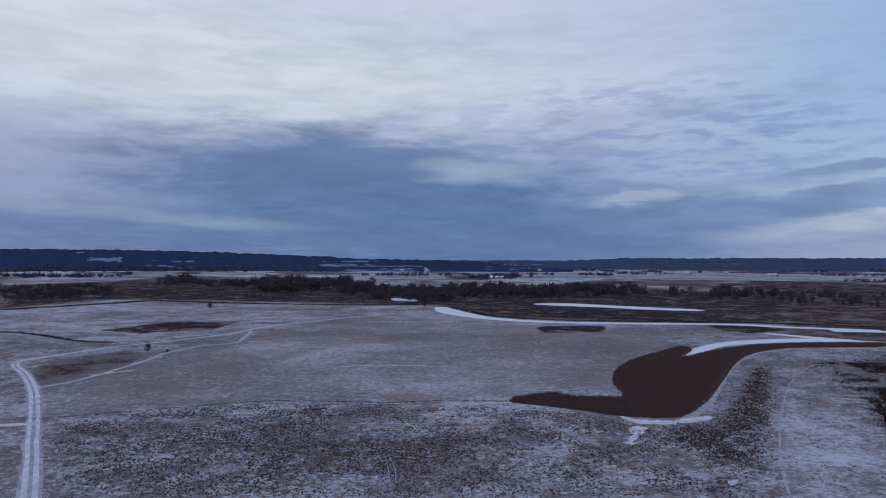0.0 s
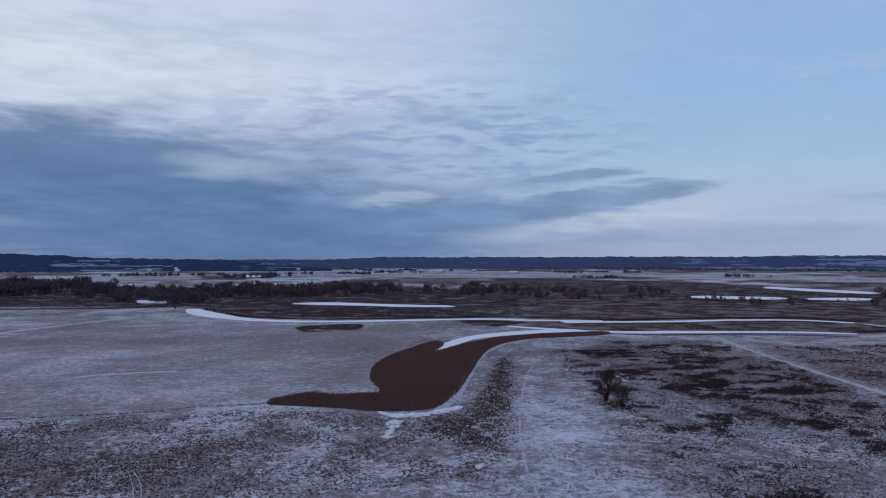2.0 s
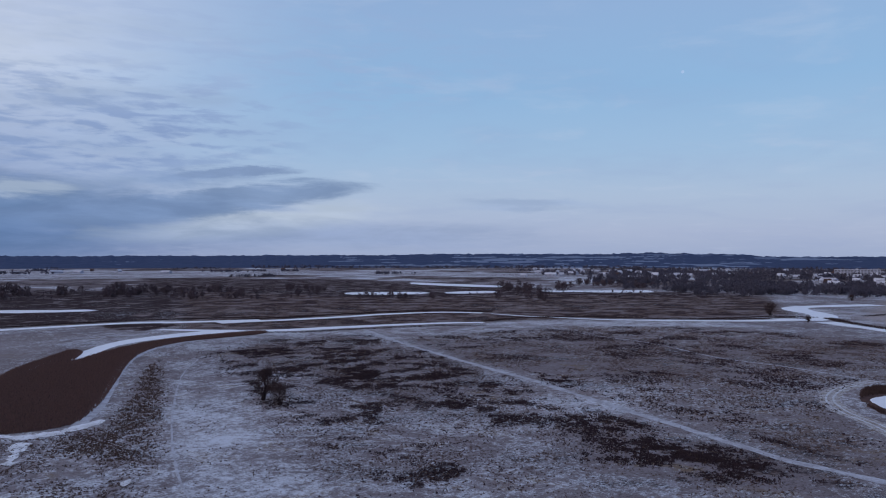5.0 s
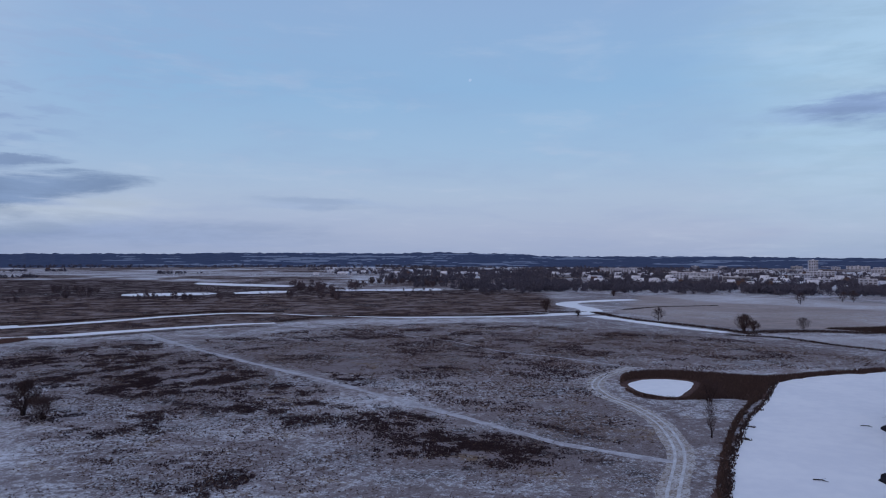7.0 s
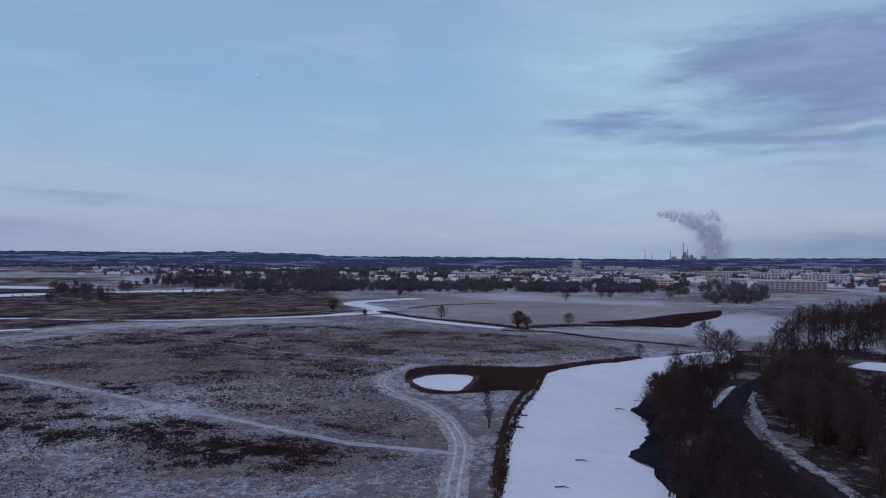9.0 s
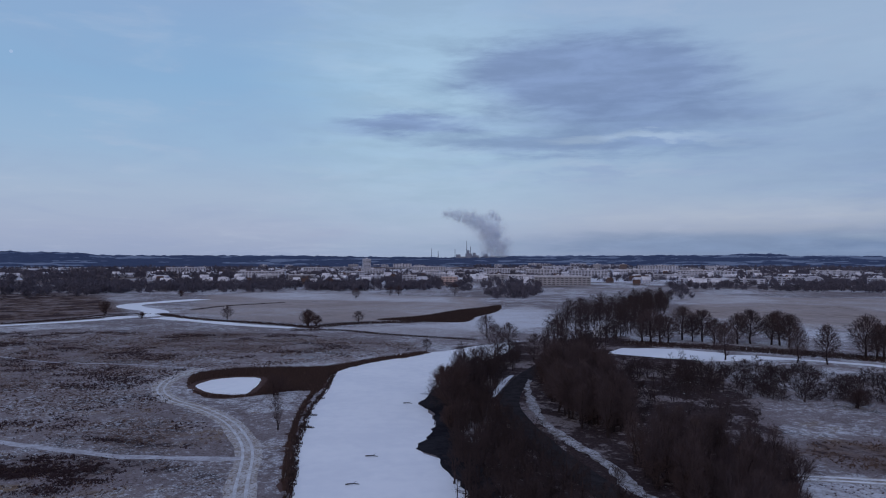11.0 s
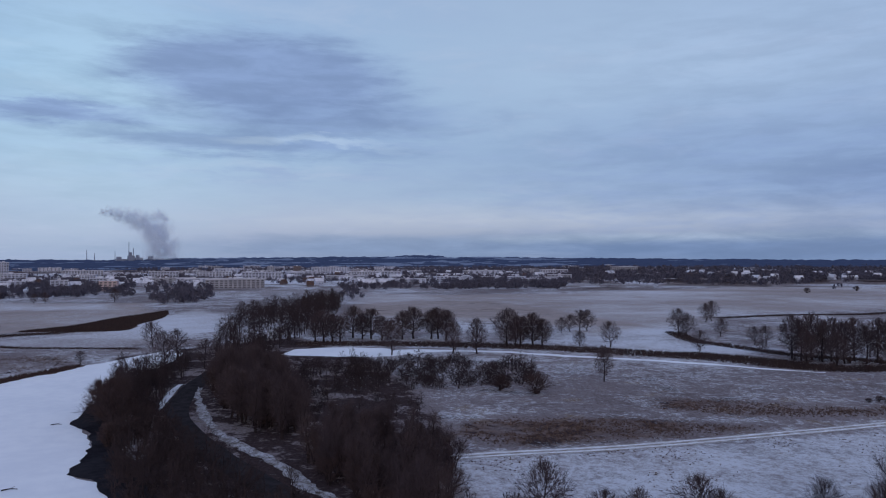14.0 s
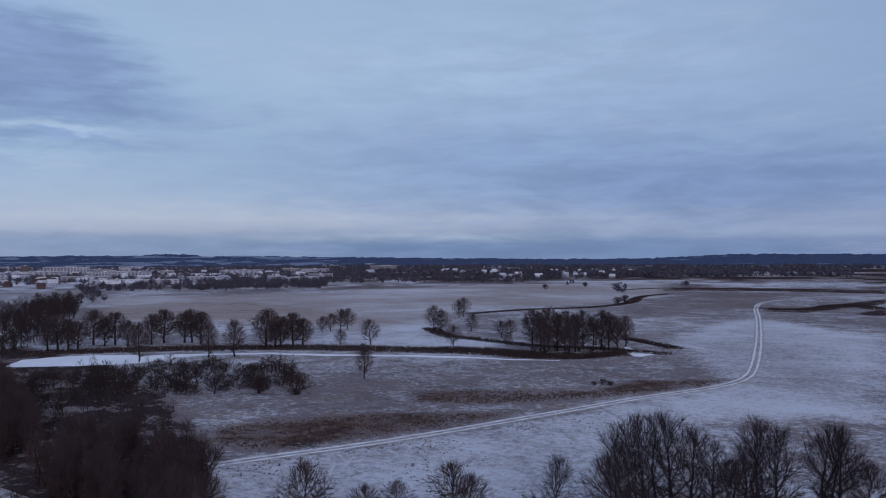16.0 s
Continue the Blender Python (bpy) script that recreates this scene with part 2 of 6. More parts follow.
M_GROUND = ground_material()
M_ICE = mottled("snowed_ice", (0.83, 0.85, 0.90), (0.76, 0.785, 0.85), 0.05, rough=0.7, strength=0.08, spec=0.1)
M_SNOW = mottled("packed_snow", (0.78, 0.80, 0.86), (0.55, 0.55, 0.58), 0.25, rough=0.7, strength=0.3)
M_SHOULDER = mottled("snowy_verge", (0.50, 0.50, 0.53), (0.28, 0.24, 0.22), 0.35, (0.18, 0.14, 0.11), rough=0.85)
M_VERGE = mottled("dirty_verge_snow", (0.46, 0.46, 0.5), (0.14, 0.12, 0.115), 0.5, (0.1, 0.08, 0.07), rough=0.85)
M_RUT = mottled("worn_rut", (0.60, 0.62, 0.67), (0.42, 0.42, 0.45), 0.4, rough=0.85)
M_PATH = mottled("frosted_path", (0.50, 0.51, 0.57), (0.33, 0.32, 0.35), 0.3, rough=0.85)
# matte near-black: the reflection of the bank's trees sits in the base colour
M_WATER = mottled("dark_reflection_water", (0.016, 0.015, 0.02), (0.03, 0.029, 0.035), 0.1, rough=0.8, strength=0.02)
M_REEDFLOOR = mottled("reed_litter", (0.12, 0.077, 0.07), (0.075, 0.05, 0.048), 0.15)
M_REED = plant("reed_stalks", (0.225, 0.136, 0.122), (0.12, 0.076, 0.072))
M_BANKREED = plant("bank_reed_stalks", (0.1, 0.067, 0.062), (0.05, 0.036, 0.037))
M_SEDGE = plant("sedge_stalks", (0.088, 0.063, 0.06), (0.04, 0.03, 0.032))
M_TUFT = plant("grass_tufts", (0.16, 0.112, 0.098), (0.058, 0.04, 0.038))
M_HEATHER = plant("heather", (0.062, 0.043, 0.05), (0.026, 0.02, 0.026))
M_BARK = plant("dark_bark", (0.042, 0.032, 0.034), (0.026, 0.021, 0.024))
M_TWIG = plant("winter_twigs", (0.092, 0.07, 0.076), (0.046, 0.036, 0.043))
M_SCRUB = plant("brown_scrub", (0.09, 0.063, 0.063), (0.042, 0.031, 0.035))
M_DARKTWIG = plant("dark_twigs", (0.062, 0.049, 0.056), (0.03, 0.025, 0.031))
M_THICKET = plant("thicket_twigs", (0.07, 0.051, 0.053), (0.03, 0.024, 0.028))
# far woods: aerial haze put into the twig colour as blue-grey
M_HAZED_FARWOOD = plant("far_woods", (0.068, 0.066, 0.094), (0.1, 0.095, 0.126))
M_ASPHALT = mottled("asphalt", (0.026, 0.023, 0.026), (0.042, 0.038, 0.042), 0.4, rough=0.85)
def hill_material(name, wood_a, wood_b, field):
    """Distant woods with thin strips of snowy fields between them, in colours that carry the haze."""
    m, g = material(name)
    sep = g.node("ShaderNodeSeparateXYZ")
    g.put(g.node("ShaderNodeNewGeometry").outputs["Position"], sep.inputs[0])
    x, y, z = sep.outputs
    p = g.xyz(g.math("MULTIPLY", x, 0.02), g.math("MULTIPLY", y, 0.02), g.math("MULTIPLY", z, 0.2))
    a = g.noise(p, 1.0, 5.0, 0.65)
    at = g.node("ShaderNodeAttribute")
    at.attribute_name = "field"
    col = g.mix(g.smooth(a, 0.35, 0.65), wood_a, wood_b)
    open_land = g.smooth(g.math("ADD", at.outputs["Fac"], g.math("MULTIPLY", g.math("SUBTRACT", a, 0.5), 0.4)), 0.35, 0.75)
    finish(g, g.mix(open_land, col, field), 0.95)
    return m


# the blue haze of distance is painted into these wood and field colours
M_HAZED_HILL = hill_material("hazed_wooded_hill", (0.03, 0.044, 0.094), (0.042, 0.06, 0.118), (0.20, 0.25, 0.36))
M_HAZED_HILLPALE = hill_material("hazed_hill_with_fields", (0.055, 0.074, 0.135), (0.072, 0.094, 0.16), (0.185, 0.228, 0.32))
# brown scrub made paler and bluer: distance haze mixed into its colour
M_HAZED_FARSCRUB = plant("far_scrub", (0.1, 0.078, 0.09), (0.058, 0.047, 0.06))
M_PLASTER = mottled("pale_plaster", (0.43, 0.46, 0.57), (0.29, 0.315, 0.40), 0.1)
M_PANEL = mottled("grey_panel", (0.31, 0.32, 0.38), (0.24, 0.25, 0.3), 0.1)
M_PINK = mottled("salmon_plaster", (0.44, 0.35, 0.36), (0.38, 0.31, 0.33), 0.1)
M_BRICK = mottled("brown_brick", (0.13, 0.1, 0.105), (0.1, 0.08, 0.085), 0.3)
M_GLASS = mottled("window_glass", (0.06, 0.065, 0.08), (0.09, 0.095, 0.11), 0.5, rough=0.15, strength=0.0, spec=0.5)
M_ROOFSNOW = mottled("snowed_roof", (0.62, 0.64, 0.72), (0.4, 0.41, 0.48), 0.05)
M_TILE = mottled("dark_roof_tile", (0.07, 0.05, 0.05), (0.11, 0.07, 0.06), 0.4)
# chimneys and boiler houses: light blue of the haze painted over the grey
M_HAZED_CONCRETE = mottled("hazed_concrete", (0.22, 0.26, 0.36), (0.17, 0.2, 0.28), 0.05)
def steam_material():
    m, g = material("steam")
    a, b, mixed = g.node("ShaderNodeBsdfDiffuse"), g.node("ShaderNodeBsdfTranslucent"), g.node("ShaderNodeMixShader")
    a.inputs[0].default_value = b.inputs[0].default_value = (0.86, 0.91, 0.97, 1)
    g.tree.links.new(a.outputs[0], mixed.inputs[1]), g.tree.links.new(b.outputs[0], mixed.inputs[2])
    out = g.node("ShaderNodeOutputMaterial")
    g.tree.links.new(mixed.outputs[0], out.inputs[0])
    return m


M_SMOKE = steam_material()


def moon_material():
    m, g = material("moon_glow")
    e = g.node("ShaderNodeEmission")
    e.inputs[0].default_value, e.inputs[1].default_value = (*lin(164, 191, 227), 1), 1.0
    out = g.node("ShaderNodeOutputMaterial")
    g.tree.links.new(e.outputs[0], out.inputs[0])
    return m


# ---------------------------------------------------------------- mesh helpers
def mesh_from(name, verts, faces, mat):
    me = bpy.data.meshes.new(name)
    me.from_pydata([tuple(v) for v in verts], [], [tuple(f) for f in faces])
    me.materials.append(mat)
    return me


def part(name, me, parent, label=""):
    ob = new(name, me)
    ob.parent = parent
    if label:
        ob["label"] = label
    return ob


def tri_mesh(name, v, mat):
    """A mesh of loose triangles from an array n x 3 x 3."""
    n = len(v)
    me = bpy.data.meshes.new(name)
    me.vertices.add(3 * n)
    me.vertices.foreach_set("co", np.asarray(v, dtype=np.float32).ravel())
    me.loops.add(3 * n)
    me.loops.foreach_set("vertex_index", np.arange(3 * n, dtype=np.int32))
    me.polygons.add(n)
    me.polygons.foreach_set("loop_start", np.arange(0, 3 * n, 3, dtype=np.int32))
    me.update(calc_edges=True)
    me.materials.append(mat)
    return me


def spline(pts, step):
    """Points along a smooth line through pts."""
    p = [np.array(q, float) for q in pts]
    p = [2 * p[0] - p[1]] + p + [2 * p[-1] - p[-2]]
    out = []
    for a, b, c, d in zip(p, p[1:], p[2:], p[3:]):
        n = max(2, int(np.linalg.norm(c - b) / step))
        for i in range(n):
            t = i / n
            out.append(0.5 * (2 * b + (c - a) * t + (2 * a - 5 * b + 4 * c - d) * t * t + (3 * b - a - 3 * c + d) * t ** 3))
    out.append(p[-2])
    return np.array(out)


def ring(pts, step):
    """Points round a smooth closed outline."""
    p = [np.array(q, float) for q in pts]
    n0, out = len(p), []
    for i in range(n0):
        a, b, c, d = p[i - 1], p[i], p[(i + 1) % n0], p[(i + 2) % n0]
        n = max(2, int(np.linalg.norm(c - b) / step))
        for k in range(n):
            t = k / n
            out.append(0.5 * (2 * b + (c - a) * t + (2 * a - 5 * b + 4 * c - d) * t * t + (3 * b - a - 3 * c + d) * t ** 3))
    return np.array(out)


def ribbon_mesh(name, pts, width, z, mat, step=3.0, ragged=0.25, offset=0.0):
    line = spline(pts, step)
    d = np.gradient(line, axis=0)
    d /= np.linalg.norm(d, axis=1)[:, None] + 1e-9
    side = np.c_[-d[:, 1], d[:, 0]]
    rng = np.random.RandomState(len(line) + int(abs(pts[0][0])) % 97)

    def jitter():
        k = rng.rand(len(line) + 4)
        return (np.convolve(k, np.ones(3) / 3, "same")[2:-2] - 0.5) * 2 * ragged * float(np.mean(width))

    w = np.asarray(width if np.ndim(width) == 0 else np.interp(np.linspace(0, 1, len(line)), np.linspace(0, 1, len(width)), width))
    a = line + side * (offset + w / 2 + jitter())[:, None]
    b = line + side * (offset - w / 2 + jitter())[:, None]
    c = line + side * offset
    n = len(line)
    v = [(*q, z) for q in a] + [(*q, z + 0.01) for q in c] + [(*q, z) for q in b]
    f = []
    for i in range(n - 1):
        f.append((i, n + i, n + i + 1, i + 1))
        f.append((n + i, 2 * n + i, 2 * n + i + 1, n + i + 1))
    return mesh_from(name, v, f, mat)


def area_mesh(name, pts, z, mat, step=4.0, ragged=0.6, seed=0):
    o = ring(pts, step)
    rng = np.random.RandomState(seed + 5)
    o = o + (rng.rand(*o.shape) - 0.5) * 2 * ragged
    bm = bmesh.new()
    vs = [bm.verts.new((q[0], q[1], z)) for q in o]
    es = [bm.edges.new((vs[i - 1], vs[i])) for i in range(len(vs))]
    bmesh.ops.triangle_fill(bm, edges=es, use_beauty=True, normal=(0, 0, 1))
    for f in bm.faces:
        if f.normal.z < 0:
            f.normal_flip()
    me = bpy.data.meshes.new(name)
    bm.to_mesh(me)
    bm.free()
    me.materials.append(mat)
    return me


def inside(X, Y, pts):
    pts = np.asarray(pts, float)
    hit = np.zeros(X.shape, bool)
    for (x0, y0), (x1, y1) in zip(pts, np.roll(pts, -1, 0)):
        c = ((y0 > Y) != (y1 > Y)) & (X < (x1 - x0) * (Y - y0) / (y1 - y0 + 1e-12) + x0)
        hit ^= c
    return hit


def edge_distance(X, Y, pts, closed=True):
    pts = np.asarray(pts, float)
    best = np.full(X.shape, 1e9)
    ends = np.roll(pts, -1, 0) if closed else pts[1:]
    for (x0, y0), (x1, y1) in zip(pts, ends):
        dx, dy = x1 - x0, y1 - y0
        t = np.clip(((X - x0) * dx + (Y - y0) * dy) / (dx * dx + dy * dy + 1e-9), 0, 1)
        best = np.minimum(best, np.hypot(X - x0 - t * dx, Y - y0 - t * dy))
    return best


def zone(X, Y, pts, soft):
    """1 inside the outline, 0 outside, soft metres of transition."""
    d = edge_distance(X, Y, pts)
    s = np.where(inside(X, Y, pts), d, -d)
    return np.clip(0.5 + s / soft, 0, 1)


def fill(pts, per_m2, seed):
    """Random places inside an outline."""
    pts = np.asarray(pts, float)
    lo, hi = pts.min(0), pts.max(0)
    rng = np.random.RandomState(seed)
    n = int(np.prod(hi - lo) * per_m2)
    q = lo + rng.rand(n, 2) * (hi - lo)
    return q[inside(q[:, 0], q[:, 1], pts)]


def along(pts, width, per_m, seed, step=2.0):
    """Random places in a band along a line."""
    line = spline(pts, step)
    seg = np.linalg.norm(np.diff(line, axis=0), axis=1)
    rng = np.random.RandomState(seed)
    n = int(seg.sum() * per_m)
    at = rng.rand(n) * seg.sum()
    cum = np.r_[0, np.cumsum(seg)]
    q = np.c_[np.interp(at, cum, line[:, 0]), np.interp(at, cum, line[:, 1])]
    ang, r = rng.rand(n) * 6.283, np.sqrt(rng.rand(n)) * width / 2
    return q + np.c_[np.cos(ang) * r, np.sin(ang) * r]


def blades(q, lo, hi, wide, lean, per, seed):
    """Upright leaf triangles, per of them at each place."""
    rng = np.random.RandomState(seed)
    q = np.repeat(q, per, axis=0)
    n = len(q)
    a = rng.rand(n) * 6.283
    h = lo + rng.rand(n) * (hi - lo)
    w = wide * (0.6 + 0.8 * rng.rand(n))
    base = np.c_[q + (rng.rand(n, 2) - 0.5) * wide * 1.5, np.zeros(n)]
    s = np.c_[np.cos(a), np.sin(a), np.zeros(n)] * w[:, None] / 2
    b = rng.rand(n) * 6.283
    top = base + np.c_[np.cos(b) * lean * h, np.sin(b) * lean * h, h]
    return np.stack([base - s, base + s, top], 1)


def stuff(name, tris, mat, label, category):
    return tagged(new(name, tri_mesh(name, tris, mat)), label, category, kind="stuff")


# ---------------------------------------------------------------- ground
REEDS = [(18.7, 209.9), (27.8, 221.6), (34.7, 222.7), (38.6, 218.3), (52.4, 217.8), (54.5, 230.1), (56.2, 246.1), (63.5, 271.4), (75.7, 297.6), (94.1, 323.6), (111.1, 345.3), (111.5, 332.4), (100.6, 308.9), (119.2, 328.7), (145.9, 351.4), (175.1, 362.2), (214.7, 364), (206.2, 349.5), (166, 343.3), (148.8, 334), (131.6, 317.5), (113.4, 287.8), (89.4, 239.4), (75.9, 212.4), (67.2, 197.9), (61.4, 190.7), (55, 189.2), (45.7, 191), (35.3, 199.3)]
BAYICE = [(99.4, 308.9), (107.6, 328.2), (119.9, 345.7), (129.8, 357.6), (146.1, 370.7), (178.7, 382.9), (207.7, 381.6), (200.5, 368.3), (170.1, 364.4), (139.2, 353.4), (121.5, 334.9), (108.6, 316.6)]
LAKE = [(118.5, 18.2), (138.9, 21.2), (155.5, 23.3), (176.5, 24.6), (198.8, 25.8), (227.6, 25), (262.4, 26), (270.3, 22.8), (297.1, 12.7), (310.7, 2), (317.7, -14.3), (337.5, -32.2), (350.5, -46.9), (324.5, -44.6), (286, -29.5), (258.4, -14.8), (225.5, -6.4), (199.9, -4.8), (182.6, -6), (170.8, -5.9), (154.9, -2.1), (147, -6.8), (133.8, -9.2), (121.4, -11.6), (111.1, -13.2), (105.1, 1.9), (107.7, 14.9)]
POND = [(234, 66.1), (245.1, 64.4), (250.2, 58), (248.6, 49.6), (236.6, 47.6), (220.3, 47.8), (219.3, 53), (222.9, 59.5)]
PONDREEDS = [(242.5, 71.1), (260.1, 72.3), (270.4, 60), (272, 39.6), (276, 27.9), (294, 14.7), (315.2, -5.5), (305.8, -5.3), (284.1, 14.2), (258.8, 25.9), (232.9, 26.3), (210.7, 27.9), (179.6, 26.5), (150.1, 23.3), (130.5, 20.8), (129.9, 22), (149.2, 24.8), (173.1, 27.4), (200.3, 29.1), (224.9, 29.8), (221.8, 38.5), (215.4, 47.8), (214.3, 56.3), (224.6, 64.1)]
TUSSOCKS = [(-65.5, 121.6), (-95.4, 177.9), (-83.9, 191.2), (-58, 204.6), (-43.8, 207.4), (-12.6, 206.6), (18.5, 208.3), (34.9, 197.1), (44.9, 187.6), (59.9, 186), (70.2, 193), (90.7, 231.2), (113.4, 273.2), (132.1, 296.5), (99.7, 221.8), (71.5, 161), (56.9, 123.6)]
MEADOW = [(-120.7, 224.8), (-114.2, 272), (-110.5, 307.5), (-96.3, 369.2), (-84.6, 457.4), (-41.6, 529.8), (-9.7, 543), (32.8, 481.5), (73.6, 447.5), (134.8, 426), (103.3, 342.7), (73, 294.2), (57.2, 249.6), (53.3, 225.2), (33.7, 225.5), (18.9, 212.5), (-12.8, 209.1), (-44.4, 209.8), (-72.5, 201), (-98.8, 184.1)]
RUSTD = [(-48.3, 158.5), (-28.5, 169.1), (-3, 175.3), (16.8, 188.2), (23.7, 175.9), (11.5, 155.1), (-2.2, 135.1), (-17.2, 125.2), (-32.2, 128)]
RUSTA = [(-140.2, 251.3), (-152.1, 288.7), (-135.5, 319.7), (-120.6, 307.1), (-118.2, 269), (-126.6, 235.8)]
SNOWLANE = [(128.8, 284.1), (142.2, 287), (132.5, 252.7), (108.6, 227.6), (106.6, 203.4), (95.7, 179.2), (84.8, 135.7), (70.5, 103.7), (54.3, 113.6), (64.4, 142.5), (77.2, 173.6), (98.7, 220.3)]
HEATH = [(192.7, 341), (233.5, 317.7), (234.6, 279), (202, 181.4), (168.9, 96.5), (153.6, 58.8), (151.2, 40.7), (144.8, 32.5), (123.8, 29.6), (97.4, 75.2), (69.7, 122.9)]
HEATHFAR = [(142.4, 298.5), (192.1, 323.6), (252.2, 307.5), (214.5, 212.8), (182, 136.5), (155.5, 82), (126.6, 66.8), (70.7, 100.8), (88.5, 139.2), (111.1, 200.7)]
DARKFAR2 = [(645, 1592), (849, 1157), (851, 787), (773, 598), (845, 389), (788, 313.9), (557.8, 431.5), (451.4, 537.2), (345, 850)]
BROWNFAR = [(419, 904), (488, 580.8), (663.3, 513.2), (784.6, 319.3), (551.7, 205.6), (451.6, 260.1), (377, 309.9), (340.3, 314.7), (283.3, 333.8), (227.7, 352.6), (182.6, 393.7)]
DARKFAR = [(-627, 1053), (-532, 1198), (-286, 1240), (-3, 1077), (247, 1029), (503, 853), (613.4, 613.2), (285.7, 484.4), (150.6, 476), (35.7, 524.6), (-11.6, 650.2), (-92, 659.6), (-205, 703.1), (-315.8, 712), (-344.5, 578.6)]
FIELDASNOW = [(873, 364), (856, 176.9), (815, 64.6), (754, -43.1), (660, -37.7), (687, 44.1), (717, 121.4), (781, 190.5)]
FIELDA = [(805.3, 214.2), (855.9, 157.7), (814.8, 52.3), (743.4, -70.9), (613, -64.1), (517.3, -25.6), (480.5, 9), (457.1, 56.8), (479.1, 109.6), (549.1, 162.2)]
BACKWATER = [(427.4, 47), (436.8, 8.2), (454.8, -20.5), (516.6, -49.3), (585.2, -78.2), (634.5, -101.9), (559.5, -102.8), (452.9, -85.6), (392.5, -52.5), (373.9, -21.4), (388.8, 13.2)]
FIELDB = [(821.2, -317.2), (733.8, -389.7), (702.6, -523), (728, -842), (558, -1058), (380.1, -719.6), (356.8, -543.4), (390.7, -439.5), (313.9, -306.2), (310.5, -253.5), (393.7, -257.5), (450.5, -213.7), (500.1, -184.8)]
SNOWC = [(304.3, -212.4), (320.6, -238.5), (325.3, -322), (269.4, -264.6), (223.9, -289.1), (214.4, -247.8), (263.5, -221.7)]
SNOWD = [(131.1, -69.5), (119.6, -112.6), (111.3, -153.4), (99.2, -189.2), (64.2, -122.1), (79.5, -79.5), (107.4, -59)]
SNOWE = [(176.2, -335.7), (201.5, -501.2), (98.9, -407.1), (52.6, -215.7), (70.3, -181), (105.4, -175.5), (99.6, -229.8)]
RUSTB = [(150.7, -78.4), (161.5, -88.8), (158.7, -105.4), (148.6, -121.1), (130.5, -140.5), (121.7, -150.6), (119.6, -145.9), (122.4, -122.6), (129.4, -103.8), (135.7, -82.9)]
RUSTC = [(160.6, -153.2), (143.5, -174.6), (126.2, -191), (123.5, -216.2), (101.5, -243), (102.9, -221), (113, -188.3), (124.6, -163.7), (139.3, -145.5), (149.4, -142.4)]
MIDMEADOW = [(252.8, -115.2), (249.2, -185.3), (179.3, -222.1), (121, -231), (99.2, -189.2), (119.6, -112.6), (131.1, -69.5), (159.2, -75.4)]
WEDGE = [(479.6, 20.4), (509.9, -8.8), (560.4, -34.6), (600.7, -62.9), (618.4, -75.9), (548.6, -64.7), (500, -44.8), (461.5, -34.8), (460.8, -16.8), (471.8, 1.2)]
SCRUBLAND = [(293.7, -80.6), (281.9, -113.6), (244.9, -154.8), (184.7, -133), (193.3, -102.5), (160.7, -73.2), (136.8, -72.5), (114, -54), (118.6, -36.2), (162.2, -32.8), (216.2, -36.3)]
WOODFLOOR = [(333.5, -20.3), (352.8, -56.9), (374.1, -108.4), (274.1, -110.5), (198.7, -94.2), (145.3, -77.1), (119.4, -63.3), (100.2, -51.1), (110.5, -22.3), (119, -8.7), (143.7, -7.1), (177.7, -17.3), (228, -18)]


HEATHBEDS = [[(124.8, 91.1), (137.8, 90.3), (148.8, 85.1), (147.8, 77.1), (133.4, 69.6), (126.6, 74.5), (125.4, 82.2)], [(149.9, 105), (161.2, 101.3), (160.8, 89.5), (154, 88.1), (147.4, 96.5)], [(168.8, 149.5), (181, 147.4), (175.1, 138.8), (161.7, 139.3)], [(137.5, 161.5), (146, 160.3), (137.9, 149.2), (131.2, 150.7)], [(155.6, 221.9), (174.2, 215.7), (153.6, 187.3), (141.1, 194.8)], [(157.2, 294.6), (186, 292.7), (177.6, 265.9), (152.5, 265.9)]]
HEATHBEDS_EAST = [[(156.1, 112.8), (166, 103.8), (148.3, 80.7), (144.6, 54.8), (130.3, 51.6), (131.7, 66.6), (131.2, 82), (143.8, 102.3)], [(206.5, 168.4), (209.3, 149), (188.4, 129.9), (186.3, 145.3)], [(162.8, 229), (168, 205.9), (150.5, 185.5), (147.3, 202.1)], [(165.6, 175.9), (170.5, 165.9), (156.2, 151), (152.1, 159.4)], [(142.1, 165.4), (145, 156.1), (134.4, 146.1), (133.4, 154.2)], [(140.2, 130), (151, 123.1), (141.5, 113.6), (131.1, 118.1)], [(154.3, 82.5), (155.1, 70.6), (149.4, 55), (140.4, 50.6), (137.3, 61.5), (140, 74.8)], [(135.1, 72.2), (133.8, 57), (127, 56.9), (127.5, 68.1)], [(167.6, 89.7), (164.9, 70.3), (157.3, 46.3), (154.1, 35.1), (161.7, 51.2), (171.1, 73)]]
HEATHERS = [(170.1, 278.2), (213.8, 254.3), (195.1, 180.3), (162.9, 93.1), (150.5, 61.2), (143.5, 46.4), (128.7, 45.8), (124.9, 74.4), (138.9, 107.3), (135.9, 136.8), (143.3, 184.6), (141.6, 225.6)]
PALEFAR = [[(75, 2139), (598, 2486), (1271, 2132), (905, 1517), (588, 1499), (273, 1660), (87, 1726)], [(36, 2226), (590, 2136), (1009, 1589), (1187, 1177), (1348, 769), (1597, 911), (1577, 1563), (1173, 2199), (562, 2756), (44, 2720)], [(763.1, -307.7), (742.6, -469.8), (705, -708), (632, -964), (586, -893), (645, -648), (675, -427.1), (718.8, -289.9)]]
